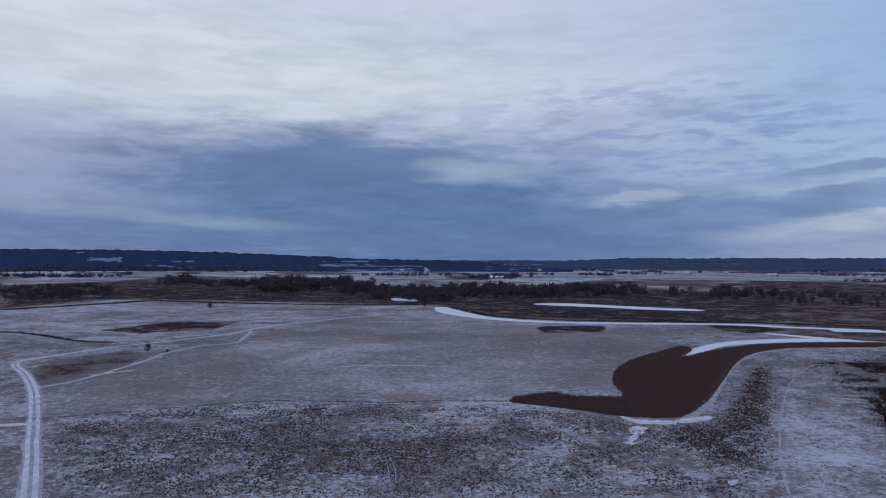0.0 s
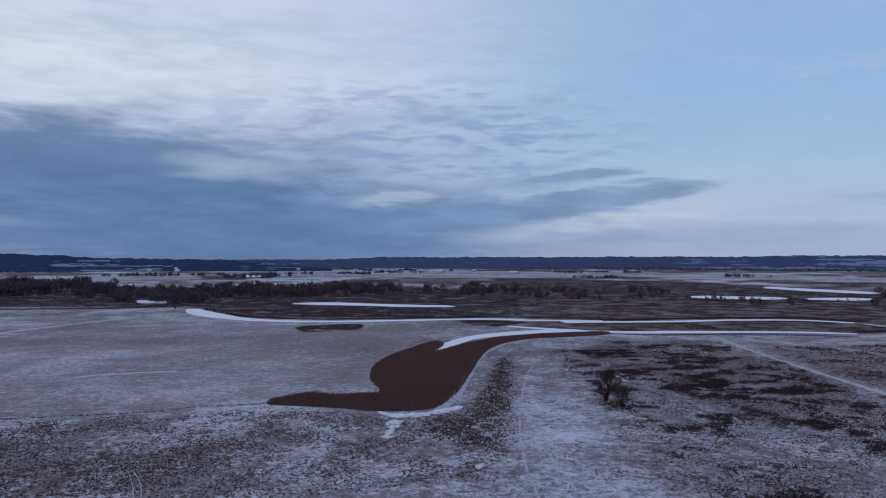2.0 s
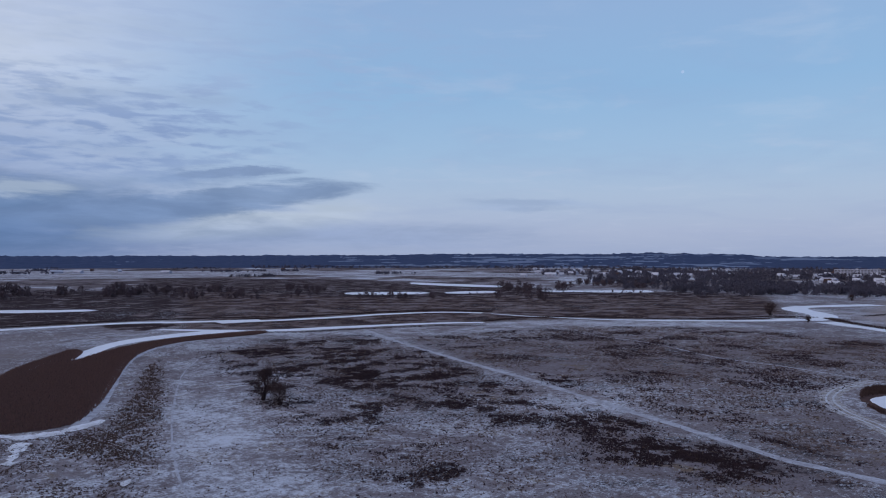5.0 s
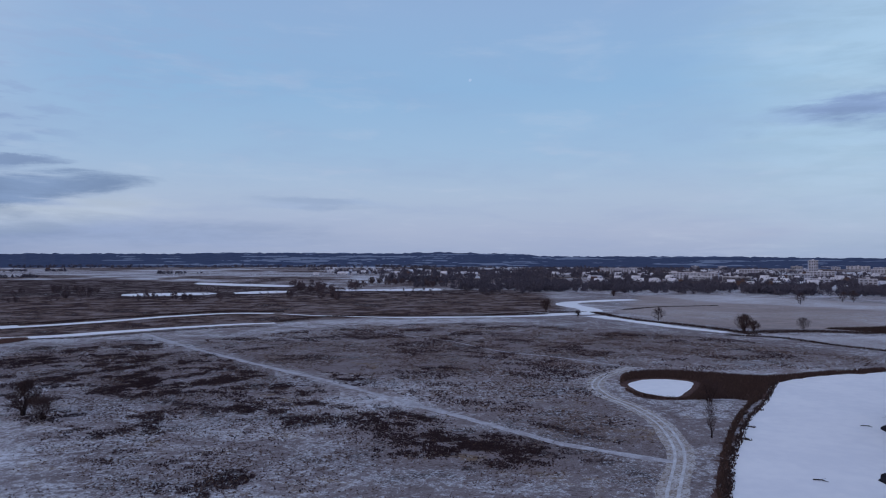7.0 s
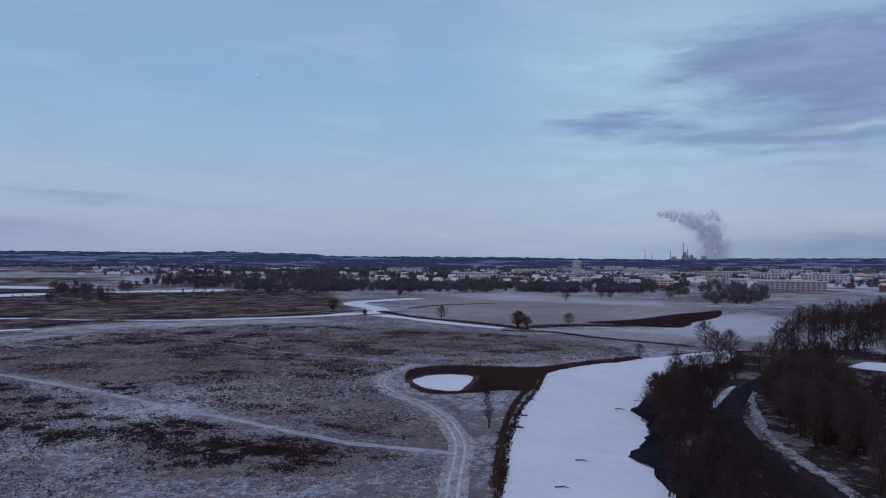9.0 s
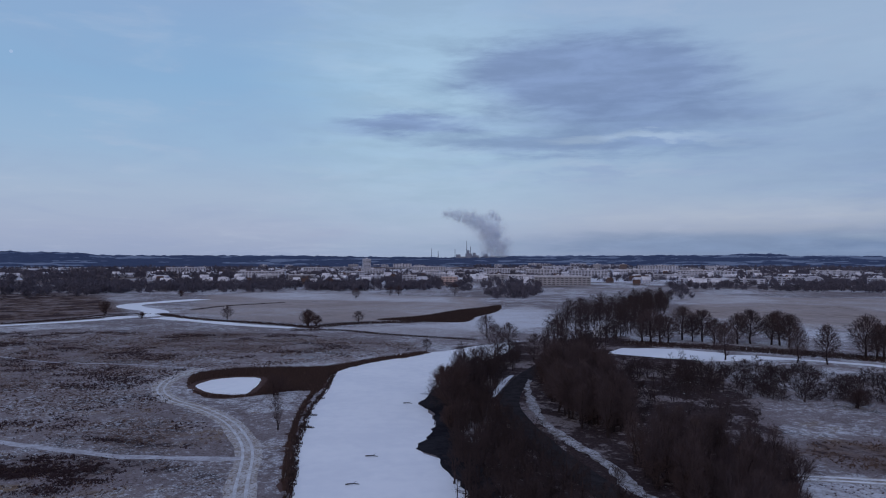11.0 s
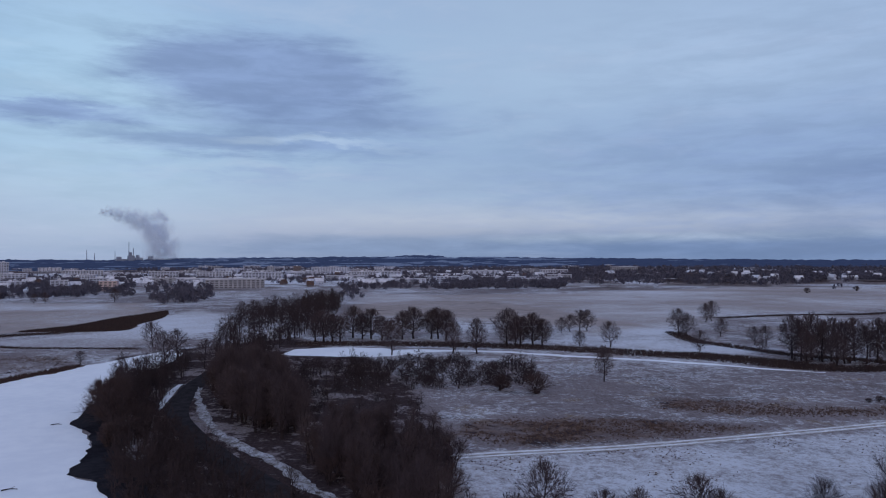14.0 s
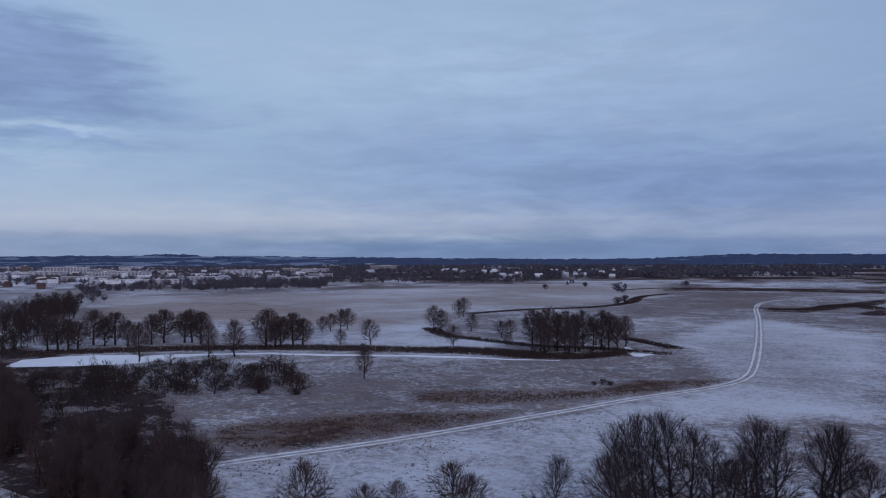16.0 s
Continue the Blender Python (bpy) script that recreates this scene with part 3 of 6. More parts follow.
PALEWEST = [[(-765, 1284), (-898, 1728), (-832, 2050), (-719, 1996), (-579, 1575), (-557, 1255), (-589, 1133), (-627, 1053)], [(-742, 2276), (-631, 2312), (-517, 1896), (-589, 1807)], [(-239, 1706), (-123, 1926), (9, 2036), (7, 1510), (-88, 1373), (-165, 1324)]]
TANFIELD = [(631, -232.4), (649, -308), (602, -360.7), (475.9, -344.6), (392.5, -316.6), (340.4, -305.5), (373.3, -270.3), (465.2, -232.2), (516, -186.2)]
TANFIELD2 = [(356.5, -635), (366, -862), (293, -834), (235, -584.6), (251.8, -456.3), (252.9, -395.7), (303.6, -523.7)]
PATCHES = [[(221, -571.1), (202.5, -613), (197.3, -694), (189.4, -780.6), (171.4, -706.5), (178.1, -626.1), (186.2, -563.4), (209, -550.4)], [(490, -818), (434, -933), (339, -967), (232, -956), (215, -885), (312, -888), (397, -855), (450.3, -751.8)], [(157.8, -567.4), (154.9, -638.4), (136, -560.3)], [(598.1, -664.5), (545, -751), (509, -701.8), (555.3, -626.4)],
           [(56, 442.7), (74.3, 451.3), (97.7, 448.9), (88.8, 413.6), (55.3, 411.8)], [(165.8, 472.8), (191.9, 462.2), (202.9, 433.2), (170.9, 411.7), (159.2, 430.8)], [(-187, 408.2), (-170.5, 464.4), (-128.9, 467), (-129.1, 421.4), (-159.6, 394)],
           [(238.8, -164), (225.5, -178.5), (204.1, -176.9), (204.6, -159.4), (219.6, -153.2)], [(169.7, -156), (161.8, -171.8), (149.9, -183), (144.1, -178.4), (156.2, -156.6)], [(134, -202.3), (133.7, -211.6), (126.8, -211.8), (125.3, -201)], [(203, -178.5), (188.3, -188.9), (178.9, -176.8), (191.5, -166)]]
MEADOWB = [(246.6, 281.5), (355.3, 274.8), (425.7, 196), (394, 57.9), (347.3, -6.1), (320.1, -5.6), (277.2, 40.8), (263.2, 74.8), (229.4, 76), (166.5, 38.5), (154.1, 35.7), (156.5, 59.9), (183.6, 124.7), (206.3, 187.7)]
ROWS = [(59.8, 180.2), (66.3, 184.1), (84.4, 216.9), (112.4, 274), (129.8, 294.4), (99.4, 219.9), (77.4, 173.4), (64.4, 142.5), (57.2, 146.9), (49.7, 157), (44.1, 163.2), (45.9, 174.6)]


def lattice(x, y, seed):
    """Smooth value noise, 0 to 1."""
    grid = np.random.RandomState(seed).rand(256, 256)
    xi, yi = np.floor(x).astype(int), np.floor(y).astype(int)
    fx, fy = x - xi, y - yi
    fx, fy = fx * fx * (3 - 2 * fx), fy * fy * (3 - 2 * fy)
    a, b = grid[xi % 256, yi % 256], grid[(xi + 1) % 256, yi % 256]
    c, d = grid[xi % 256, (yi + 1) % 256], grid[(xi + 1) % 256, (yi + 1) % 256]
    return (a * (1 - fx) + b * fx) * (1 - fy) + (c * (1 - fx) + d * fx) * fy


def clump_noise(x, y, scale, seed):
    return 0.65 * lattice(x * scale, y * scale, seed) + 0.35 * lattice(x * scale * 3.1, y * scale * 3.1, seed + 1)


def clumped(q, scale, least, seed):
    """Keeps the places where a two-scale noise is high."""
    n = clump_noise(q[:, 0], q[:, 1], scale, seed)
    return q[n > least + (np.random.RandomState(seed).rand(len(q)) - 0.5) * 0.3]


def feather(q, pts, soft, seed):
    """Thins places out towards the outline."""
    return q[np.random.RandomState(seed).rand(len(q)) < zone(q[:, 0], q[:, 1], pts, soft) * 2 - 1]


def build_ground():
    rings = np.r_[0.0, 60.0, np.geomspace(95, 4950, 225)]
    a = np.radians(np.r_[np.arange(-36, 172, 0.2), np.arange(172, 324, 2.0)])
    naz = len(a)
    A, Rr = np.meshgrid(a, rings[1:])
    X, Y = (np.sin(A) * Rr).ravel(), (np.cos(A) * Rr).ravel()
    X, Y = np.r_[0, X], np.r_[0, Y]
    rng = np.hypot(X, Y)
    me = bpy.data.meshes.new("ground")
    verts = np.c_[X, Y, np.zeros(len(X))]
    faces = [(0, 1 + (i + 1) % naz, 1 + i) for i in range(naz)]
    for k in range(len(rings) - 2):
        p = 1 + k * naz
        faces += [(p + i, p + (i + 1) % naz, p + naz + (i + 1) % naz, p + naz + i) for i in range(naz)]
    me.from_pydata(verts.tolist(), [], faces)
    snow = np.full(len(X), 0.34)
    brown = np.full(len(X), 0.2)
    dark = np.full(len(X), 0.05)

    def blend(field, pts, soft, value):
        z = zone(X, Y, pts, soft)
        return field * (1 - z) + value * z

    # strips of fields and moor towards the horizon
    far = np.clip((rng - 800) / 500, 0, 1)
    bearing = np.degrees(np.arctan2(X, Y))
    strips = lattice(bearing * 0.22, np.log(rng + 1) * 9, 3) * 0.55 + lattice(bearing * 0.7, np.log(rng + 1) * 17, 4) * 0.45
    snow = snow - 0.1 + far * np.clip((strips - 0.6) * 4, -0.45, 0.35)
    dark = dark + far * np.clip((0.5 - strips) * 4, -0.3, 0.6)
    town = np.clip((bearing - 82) / 8, 0, 1) * np.clip((134 - bearing) / 6, 0, 1) * np.clip((rng - 1100) / 150, 0, 1) * np.clip((2900 - rng) / 500, 0, 1)
    woods = np.clip((bearing - 124) / 4, 0, 1) * np.clip((rng - 1250) / 100, 0, 1) * np.clip((2700 - rng) / 300, 0, 1)
    snow, dark = snow + 0.4 * town - 0.3 * woods, dark - 0.3 * town + 0.5 * woods
    for pts, soft, s, b, d in (
        (DARKFAR2, 40, -0.2, 0.5, 0.7), (DARKFAR, 30, -0.14, 0.4, 0.8), (BROWNFAR, 20, -0.25, 0.7, 0.5), *((q, 30, 0.34, 0.0, -0.3) for q in PALEFAR), *((q, 20, 0.3, 0.0, -0.3) for q in PALEWEST), (MEADOW, 8, 0.20, 0.26, -0.1), (TUSSOCKS, 6, 0.31, 0.30, 0.12), (RUSTD, 16, 0.13, 0.6, 0.12), (MEADOWB, 10, 0.1, 0.46, 0.24),
        *((q, 3, -0.4, 0.6, 0.8) for q in PATCHES), (RUSTA, 4, -0.05, 0.5, 0.35), (HEATHFAR, 10, 0.34, 0.2, 0.12), (HEATH, 10, 0.25, 0.22, 0.26), (SNOWLANE, 10, 0.46, 0.0, -0.3), *((q, 14, 0.1, 0.25, 0.42) for q in HEATHBEDS + HEATHBEDS_EAST), (ROWS, 8, 0.14, 0.35, 0.25),
        (FIELDA, 15, 0.06, 0.05, -0.5), (FIELDASNOW, 18, 0.42, 0.0, -0.5), (BACKWATER, 8, 0.46, 0.0, -0.5), (FIELDB, 25, 0.24, 0.0, -0.4), (TANFIELD, 18, -0.08, 0.12, -0.3), (TANFIELD2, 18, -0.02, 0.25, 0.0), (SNOWC, 15, 0.66, 0.0, -0.4),
        (MIDMEADOW, 10, 0.18, 0.25, 0.12), (RUSTC, 8, -0.2, 0.45, 0.25), (SNOWE, 15, 0.6, 0.0, -0.3), (SNOWD, 6, 0.50, 0.0, -0.3), (RUSTB, 8, -0.35, 0.45, 0.25), (SCRUBLAND, 6, 0.2, 0.2, 0.35), (WOODFLOOR, 6, -0.3, 0.2, 0.7),
    ):
        snow, brown, dark = blend(snow, pts, soft, s), blend(brown, pts, soft, b), blend(dark, pts, soft, d)
    heathy = zone(X, Y, HEATHERS, 12) * (clump_noise(X, Y, 0.15, 21) > 0.69) + zone(X, Y, HEATHFAR, 12) * (clump_noise(X, Y, 0.12, 23) > 0.68)
    dark = dark + 0.5 * np.clip(heathy, 0, 1)
    calm = np.zeros(len(X))
    for pts, soft, much in ((MEADOW, 8, 0.55), (FIELDA, 15, 0.9), (FIELDB, 25, 0.8), (BACKWATER, 8, 1.0), (SNOWD, 8, 0.75), (SNOWE, 20, 0.9), (SNOWC, 15, 0.8), (SNOWLANE, 10, 0.35)):
        calm = blend(calm, pts, soft, much)
    pale = np.zeros(len(X))
    for pts, soft, much in ((FIELDB, 25, 0.85), (FIELDA, 15, 0.85), (BACKWATER, 8, 0.5), (MEADOW, 8, 0.2)):
        pale = blend(pale, pts, soft, much)
    for key, values in (("pale", pale), ("snow", snow), ("brown", brown), ("dark", dark), ("calm", calm)):
        me.attributes.new(key, "FLOAT", "POINT").data.foreach_set("value", values.astype(np.float32))
    me.materials.append(M_GROUND)
    tagged(new("ground", me), "flat frosted marsh meadow with thin snow over brown grass", "ground", kind="structure")


build_ground()


# ---------------------------------------------------------------- hills and far woods
OPEN_SHARE = ((-45, -0.3), (-14, -0.2), (-8, 0.2), (6, 0.2), (12, -0.25), (32, -0.1), (40, 0.25), (46, 0.42), (66, 0.4), (70, 0.26), (92, 0.26), (97, 0.32), (124, 0.34), (132, 0.0), (150, -0.1), (185, -0.2))
# clearings on the slope: azimuth from, to, elevation from, to, in degrees
CLEARINGS = ((-25.6, -23.2, -0.27, 0.02), (-26.5, -25.8, 0.31, 0.38), (-21.6, -19.8, -0.25, -0.17), (-20.4, -18.4, -0.3, -0.2), (-22.0, -19.6, -0.62, -0.5), (-20.8, -18.3, -0.74, -0.66), (-16.6, -14.6, 0.08, 0.12))


def hill(name, crest, depth, label, mat=None, run=1.0):
    """A long low wooded ridge; crest: azimuth, elevation in degrees as seen from the drone."""
    az = np.arange(crest[0][0], crest[-1][0] + 0.01, 0.12)
    el = np.interp(az, [c[0] for c in crest], [c[1] for c in crest])
    rough = lattice(az * 3.0, az * 0 + depth, 51) * 0.6 + lattice(az * 7.0, az * 0 + depth, 52) * 0.4
    top = np.maximum(2.0, H + depth * np.tan(np.radians(el)) + rough * 10 - 6)
    share = np.interp(az, [c[0] for c in OPEN_SHARE], [c[1] for c in OPEN_SHARE])
    fall = np.linspace(0, 1, 24)
    rows = [(-900 * run * (1 - q), q * q * (3 - 2 * q) * 0.7 + q * 0.3) for q in fall] + [(150, 0.9)]
    v, field = [], []
    for dr, k in rows:
        j = 1 + 0.12 * (lattice(az * 0.8, az * 0 + dr * 0.01, 53) - 0.5) * (0 < k < 1)
        r, s = depth + dr, np.radians(az)
        z = top * k * j - (0.5 if k == 0 else 0)
        v.append(np.c_[np.sin(s) * r, np.cos(s) * r, z])
        eye = np.degrees(np.arctan2(z - H, r))
        land = lattice(az * 0.3, eye * 14, 54) * 0.55 + lattice(az * 1.1, eye * 26, 55) * 0.45
        mask = np.clip(0.5 + (land - (0.76 - 0.5 * share)) * 7, 0, 1)
        for a0, a1, e0, e1 in CLEARINGS:
            mask = np.maximum(mask, np.clip(np.minimum(np.minimum(az - a0, a1 - az) * 3, np.minimum(eye - e0 + 0.03 * (az - a0), e1 - eye) * 14) + 2.2 * (lattice(az * 2.6, eye * 22, 56) - 0.55), 0, 0.9) * (az > a0) * (az < a1))
        field.append(mask)
    n = len(az)
    f = [(r * n + i, r * n + i + 1, (r + 1) * n + i + 1, (r + 1) * n + i) for r in range(len(rows) - 1) for i in range(n - 1)]
    me = mesh_from(name, np.concatenate(v).tolist(), f, mat or M_HAZED_HILL)
    me.attributes.new("field", "FLOAT", "POINT").data.foreach_set("value", np.concatenate(field).astype(np.float32))
    me.polygons.foreach_set("use_smooth", np.ones(len(f), bool))
    return tagged(new(name, me), label, "hill", kind="structure")


hill("hill", [(-45, 0.7), (-30.8, 0.52), (-27.5, 0.56), (-24, 0.56), (-21.7, 0.5), (-18.3, 0.49), (-14.3, 0.35), (-12.2, 0.28), (-9.7, 0.17), (-5.8, 0.02), (-0.2, -0.06), (5, -0.2), (10, -0.49)], 4700, "wooded ridge on the horizon, haze blue painted in", M_HAZED_HILL, 2.6)
hill("hill", [(-14, -0.49), (-4, -0.2), (0, -0.06), (5, -0.05), (9.3, -0.03), (11.4, 0.06), (13.9, 0.16), (23.3, 0.2), (30.8, 0.25), (41, 0.31), (44, 0.38), (49.3, 0.39), (56.8, 0.37), (59.7, 0.45), (64, 0.34), (66.8, 0.3), (67.5, 0.16), (76.3, 0.16), (81.8, 0.15), (92.6, 0.03), (104, -0.49)], 4800, "low wooded ridge with snowy fields on the horizon", M_HAZED_HILLPALE, 1.7)
hill("hill", [(80, -0.49), (92, 0.0), (98, 0.15), (101.9, 0.18), (113, 0.23), (114.6, 0.33), (116.5, 0.33), (117.7, 0.18), (122.5, 0.16), (130.8, 0.04), (135.6, -0.02), (144.9, -0.12), (151, -0.08), (157, 0.2), (160.7, 0.21), (166.4, 0.14), (185, 0.3)], 4750, "low wooded ridge with snowy fields beyond the town", M_HAZED_HILLPALE, 1.2)


def far_belt(tris, rng, a0, a1, near, deep, tall, per_deg):
    """Rounded bare crowns of a distant belt of trees, as loose twig triangles."""
    n = max(3, int((a1 - a0) * per_deg))
    deg = a0 + rng.rand(n * 2) * (a1 - a0)
    r = 1 / (1 / near + rng.rand(n * 2) * (1 / (near + deep) - 1 / near))
    keep = lattice(deg * 1.1 + near, r * 0.02, 31) * 0.6 + lattice(deg * 4.0 + near, r * 0.05, 32) * 0.4
    order = np.argsort(-keep - 0.25 * rng.rand(n * 2))[:n]
    a, r, keep = np.radians(deg[order]), r[order], keep[order]
    k = 90 if near < 1000 else 44 if near < 1500 else 14
    hgt = tall * (0.45 + 0.35 * rng.rand(n) + 0.6 * np.clip(keep - 0.3, 0, 1))
    wide = hgt * rng.uniform(0.36, 0.62, n)
    u = rng.randn(n * k, 3)
    u /= np.linalg.norm(u, axis=1)[:, None]
    size = np.repeat(np.c_[wide, wide, hgt * 0.48], k, 0)
    p = np.repeat(np.c_[np.sin(a) * r, np.cos(a) * r, hgt * 0.52], k, 0) + u * size * rng.rand(n * k, 1) ** 0.38
    w = np.repeat(hgt * (0.085 if k == 90 else 0.12 if k == 44 else 0.2), k)[:, None]
    e = [rng.randn(n * k, 3) * (1, 1, 1.3) for _ in range(3)]
    tris.append(np.maximum(np.stack([p + q * w for q in e], 1), (-1e6, -1e6, 0.0)))


# belts: azimuth from, to, nearest distance, depth, height, crowns per degree
MARSH_BELTS = (
    (-31, -24, 818, 310, 6, 30), (-21, -18.4, 1088, 260, 14, 12), (-18.4, -13, 1075, 200, 9, 16), (-14.6, -7.1, 890, 380, 14, 18), (-7.9, -5.4, 806, 300, 13, 14), (-5.8, 0.3, 691, 330, 10, 16), (-2.8, 0.7, 612, 250, 11, 6),
    (0.3, 5.1, 768, 270, 12, 15), (4.2, 9.8, 791, 230, 10, 12), (7.6, 9.3, 784, 100, 15, 6), (9.8, 15.2, 824, 225, 11, 17),
)
MARSH_BELTS_EAST = (
    (17, 18.5, 881, 95, 10, 5), (19.9, 24.1, 810, 260, 10, 10), (24, 28.6, 758, 260, 8, 9), (28.6, 30.8, 739, 220, 7.6, 8), (32.4, 35.3, 799, 215, 8, 8), (37, 39.4, 728, 160, 3.7, 8), (40, 41.5, 714, 110, 7.6, 4),
    (42.7, 43.8, 721, 110, 7, 4), (48.5, 52.4, 702, 430, 10.5, 7), (53.1, 54.3, 887, 230, 12, 6), (54.6, 60.3, 1030, 300, 9, 7), (57.2, 59.6, 768, 150, 3.8, 6),
)
TOWN_BELTS = (
    (55.4, 62.5, 1169, 1900, 12, 26), (58, 67.5, 930, 600, 9, 24), (63.1, 67.1, 839, 200, 8.5, 10), (64.9, 94.7, 880, 420, 9.5, 26), (61.8, 67.2, 896, 600, 11, 16), (67.2, 92.4, 900, 200, 10, 12), (95.6, 100.2, 720, 500, 10.5, 20),
    (109.1, 111.3, 751, 400, 11, 9), (111.3, 126.7, 980, 400, 9.5, 26), (126.7, 144, 1195, 350, 9, 12),
)
TOWN_BELTS_EAST = (
    (118.5, 125.9, 1000, 650, 11, 18), (125.9, 146.2, 1326, 1100, 10, 12), (146.2, 164.5, 1591, 1000, 10, 22), (148.3, 149.5, 836, 150, 9.7, 5), (144.9, 145.7, 1059, 140, 7.7, 4), (153.1, 153.9, 969, 150, 8, 4),
)


def build_far_woods():
    rng = np.random.RandomState(11)
    tris = []
    for _ in range(110):
        a0 = -38 + rng.rand() * 222
        dist = 1500 * (3.0 ** rng.rand())
        far_belt(tris, rng, a0, a0 + 1.5 + rng.rand() * 6, dist, 40, 8, 1500 / dist * 14)
    # woods in front of the ridges and between the houses of the town
    for a0, a1, dist, depth, tall, dens in ((-34, -14, 2200, 900, 13, 20), (30, 60, 3000, 800, 11, 20), (60, 84, 2200, 900, 11, 20), (62, 84, 1500, 500, 11, 26), (84, 128, 1500, 1100, 9, 30), (52, 70, 1800, 500, 9, 20),
                                            (126, 158, 1550, 300, 11, 24), (95, 170, 2600, 900, 12, 30), (74, 92, 1250, 350, 10, 16), (92, 128, 1280, 300, 8, 12), (112, 165, 2000, 700, 10, 26)):
        far_belt(tris, rng, a0, a1, dist, depth, tall, dens)
    for belt in TOWN_BELTS + TOWN_BELTS_EAST:
        far_belt(tris, rng, *belt)
    stuff("far_woods", np.concatenate(tris), M_HAZED_FARWOOD, "dark belts of bare woods far across the plain", "woods")
    tris = []
    for belt in MARSH_BELTS + MARSH_BELTS_EAST:
        far_belt(tris, rng, *belt)
    for a0, a1, dist, depth, tall, dens in ((-34, -12, 780, 200, 2.2, 14), (-12, 26, 800, 250, 2.2, 14), (26, 62, 760, 200, 1.8, 8)):
        far_belt(tris, rng, a0, a1, dist, depth, tall, dens)
    stuff("far_scrub", np.concatenate(tris), M_HAZED_FARSCRUB, "dark brown willow scrub across the marsh", "scrub")


build_far_woods()


# ---------------------------------------------------------------- water, ice, tracks
def area(name, pts, z, mat, label, category, step=4.0, ragged=0.6, seed=0):
    return tagged(new(name, area_mesh(name, pts, z, mat, step, ragged, seed)), label, category, kind="structure")


def ribbon(name, pts, width, z, mat, label, category, step=4.0, ragged=0.2):
    return tagged(new(name, ribbon_mesh(name, pts, width, z, mat, step, ragged)), label, category, kind="structure")


area("ice", LAKE, 0.06, M_ICE, "wide frozen river arm under smooth pale snow", "ice", 3.0, 0.5, 1)
area("ice", POND, 0.09, M_ICE, "small frozen pond ringed with brown reeds", "ice", 2.0, 0.3, 2)
area("ice", BAYICE, 0.09, M_ICE, "frozen ditch beside the reed bed", "ice", 3.0, 0.4, 3)
RIVER_A = [(-6.3, 612.8), (3, 606.5), (11.9, 550.2), (26, 513.8), (43.5, 491.1), (74.3, 475.5), (114.4, 469.6), (180.9, 465.5), (209.1, 447.9), (253.2, 429.2)]
RIVER_A2 = [(223.4, 427.8), (240.2, 425.2), (269.6, 417.6), (304.9, 412.8), (348.6, 410.9), (387.5, 396.6), (403.1, 370.8)]
RIVER_B = [(178.2, 410.6), (208.6, 369.3), (231, 357.7), (258.8, 350.3), (290.1, 341.8), (322.3, 329.8), (344.4, 315.4)]
RIVER_F = [(402.4, 361.6), (402.7, 331.1), (409.4, 310.4), (415.2, 282.1), (435.2, 248.9), (471.1, 208.4), (501.9, 187.1), (513.3, 178.5)]
RIVER_C = [(504.1, 202.6), (508.5, 189.5), (512.9, 176.1), (561.2, 188.6), (606.1, 222.8), (642.3, 232.4), (682.6, 216.8), (718.7, 196.4)]
RIVER_D = [(503, 163.4), (475.5, 132), (446.9, 101.2), (424.6, 66.1)]
RIVER_E = [(317.7, -88.4), (313.1, -95.5), (310, -103.6), (301.5, -116.4), (293, -125.8), (293.4, -139.1), (287, -152.3), (273.9, -168.5), (245.2, -188.1), (222.9, -205.9), (199.9, -220.3), (182.6, -227.4), (169.3, -237.3)]
POOLS = [[(833, 925), (836, 866), (830, 733), (782, 691), (766, 762), (783, 866)], [(532.9, 705), (569.1, 689), (604, 651), (578.3, 619), (533.6, 630), (503.3, 664)], [(628, 634), (685, 619), (655, 582.2), (602, 599.4)], [(755, 590), (775, 552), (809, 524), (845, 495), (787, 460), (736, 524), (717, 560)],
         [(89.1, 683), (112.8, 685), (152.7, 655), (181.9, 627), (208.8, 608), (201.8, 588.2), (171.3, 598.9), (127.7, 630), (85.7, 658)], [(-54, 758), (-22.1, 751), (-20.9, 710), (-45, 708)], [(96, 1796), (174, 1940), (158, 1764), (93, 1646)]]
for pts, w in ((RIVER_A, (20, 26, 16, 13, 12, 12, 12, 12)), (RIVER_A2, (13, 12, 12, 10, 9)), (RIVER_B, (6, 12, 13, 13, 11, 7)), (RIVER_F, (4, 5, 5, 7, 8, 10, 12, 12)), (RIVER_C, (12, 14, 18, 20, 18, 22, 20)), (RIVER_D, (24, 15, 10, 7))):
    ribbon("ice", pts, w, 0.08, M_ICE, "frozen winding river under snow between dark banks", "ice", 6.0, 0.08)
ribbon("ice", RIVER_E[:7], (20, 30, 32, 30, 20, 12, 7), 0.08, M_ICE, "frozen side channel below the row of trees", "ice", 3.0, 0.06)
ribbon("ice", RIVER_E[6:], (6, 5, 4.5, 4, 2), 0.08, M_ICE, "frozen side channel below the row of trees", "ice", 3.0, 0.4)
for k, pts in enumerate(POOLS):
    area("ice", pts, 0.08, M_ICE, "narrow frozen pool in the brown marsh", "ice", 8.0, 2.5, 50 + k)
area("ice", [(175.4, -295.5), (164.6, -286.1), (157.4, -285), (152, -279.9), (152.7, -267.4), (161.1, -274)], 0.08, M_ICE, "end of the frozen side channel below the grove", "ice", 3.0, 0.5, 8)
area("snow_patch", [(133.8, -296.9), (129.9, -305.5), (120.9, -297.1), (111.8, -277.7), (107.9, -262.2), (117.2, -274.6), (123.5, -277)], 0.05, M_PATH, "pale patch of drifted snow beside the track", "snow", 2.5, 2.6, 24)
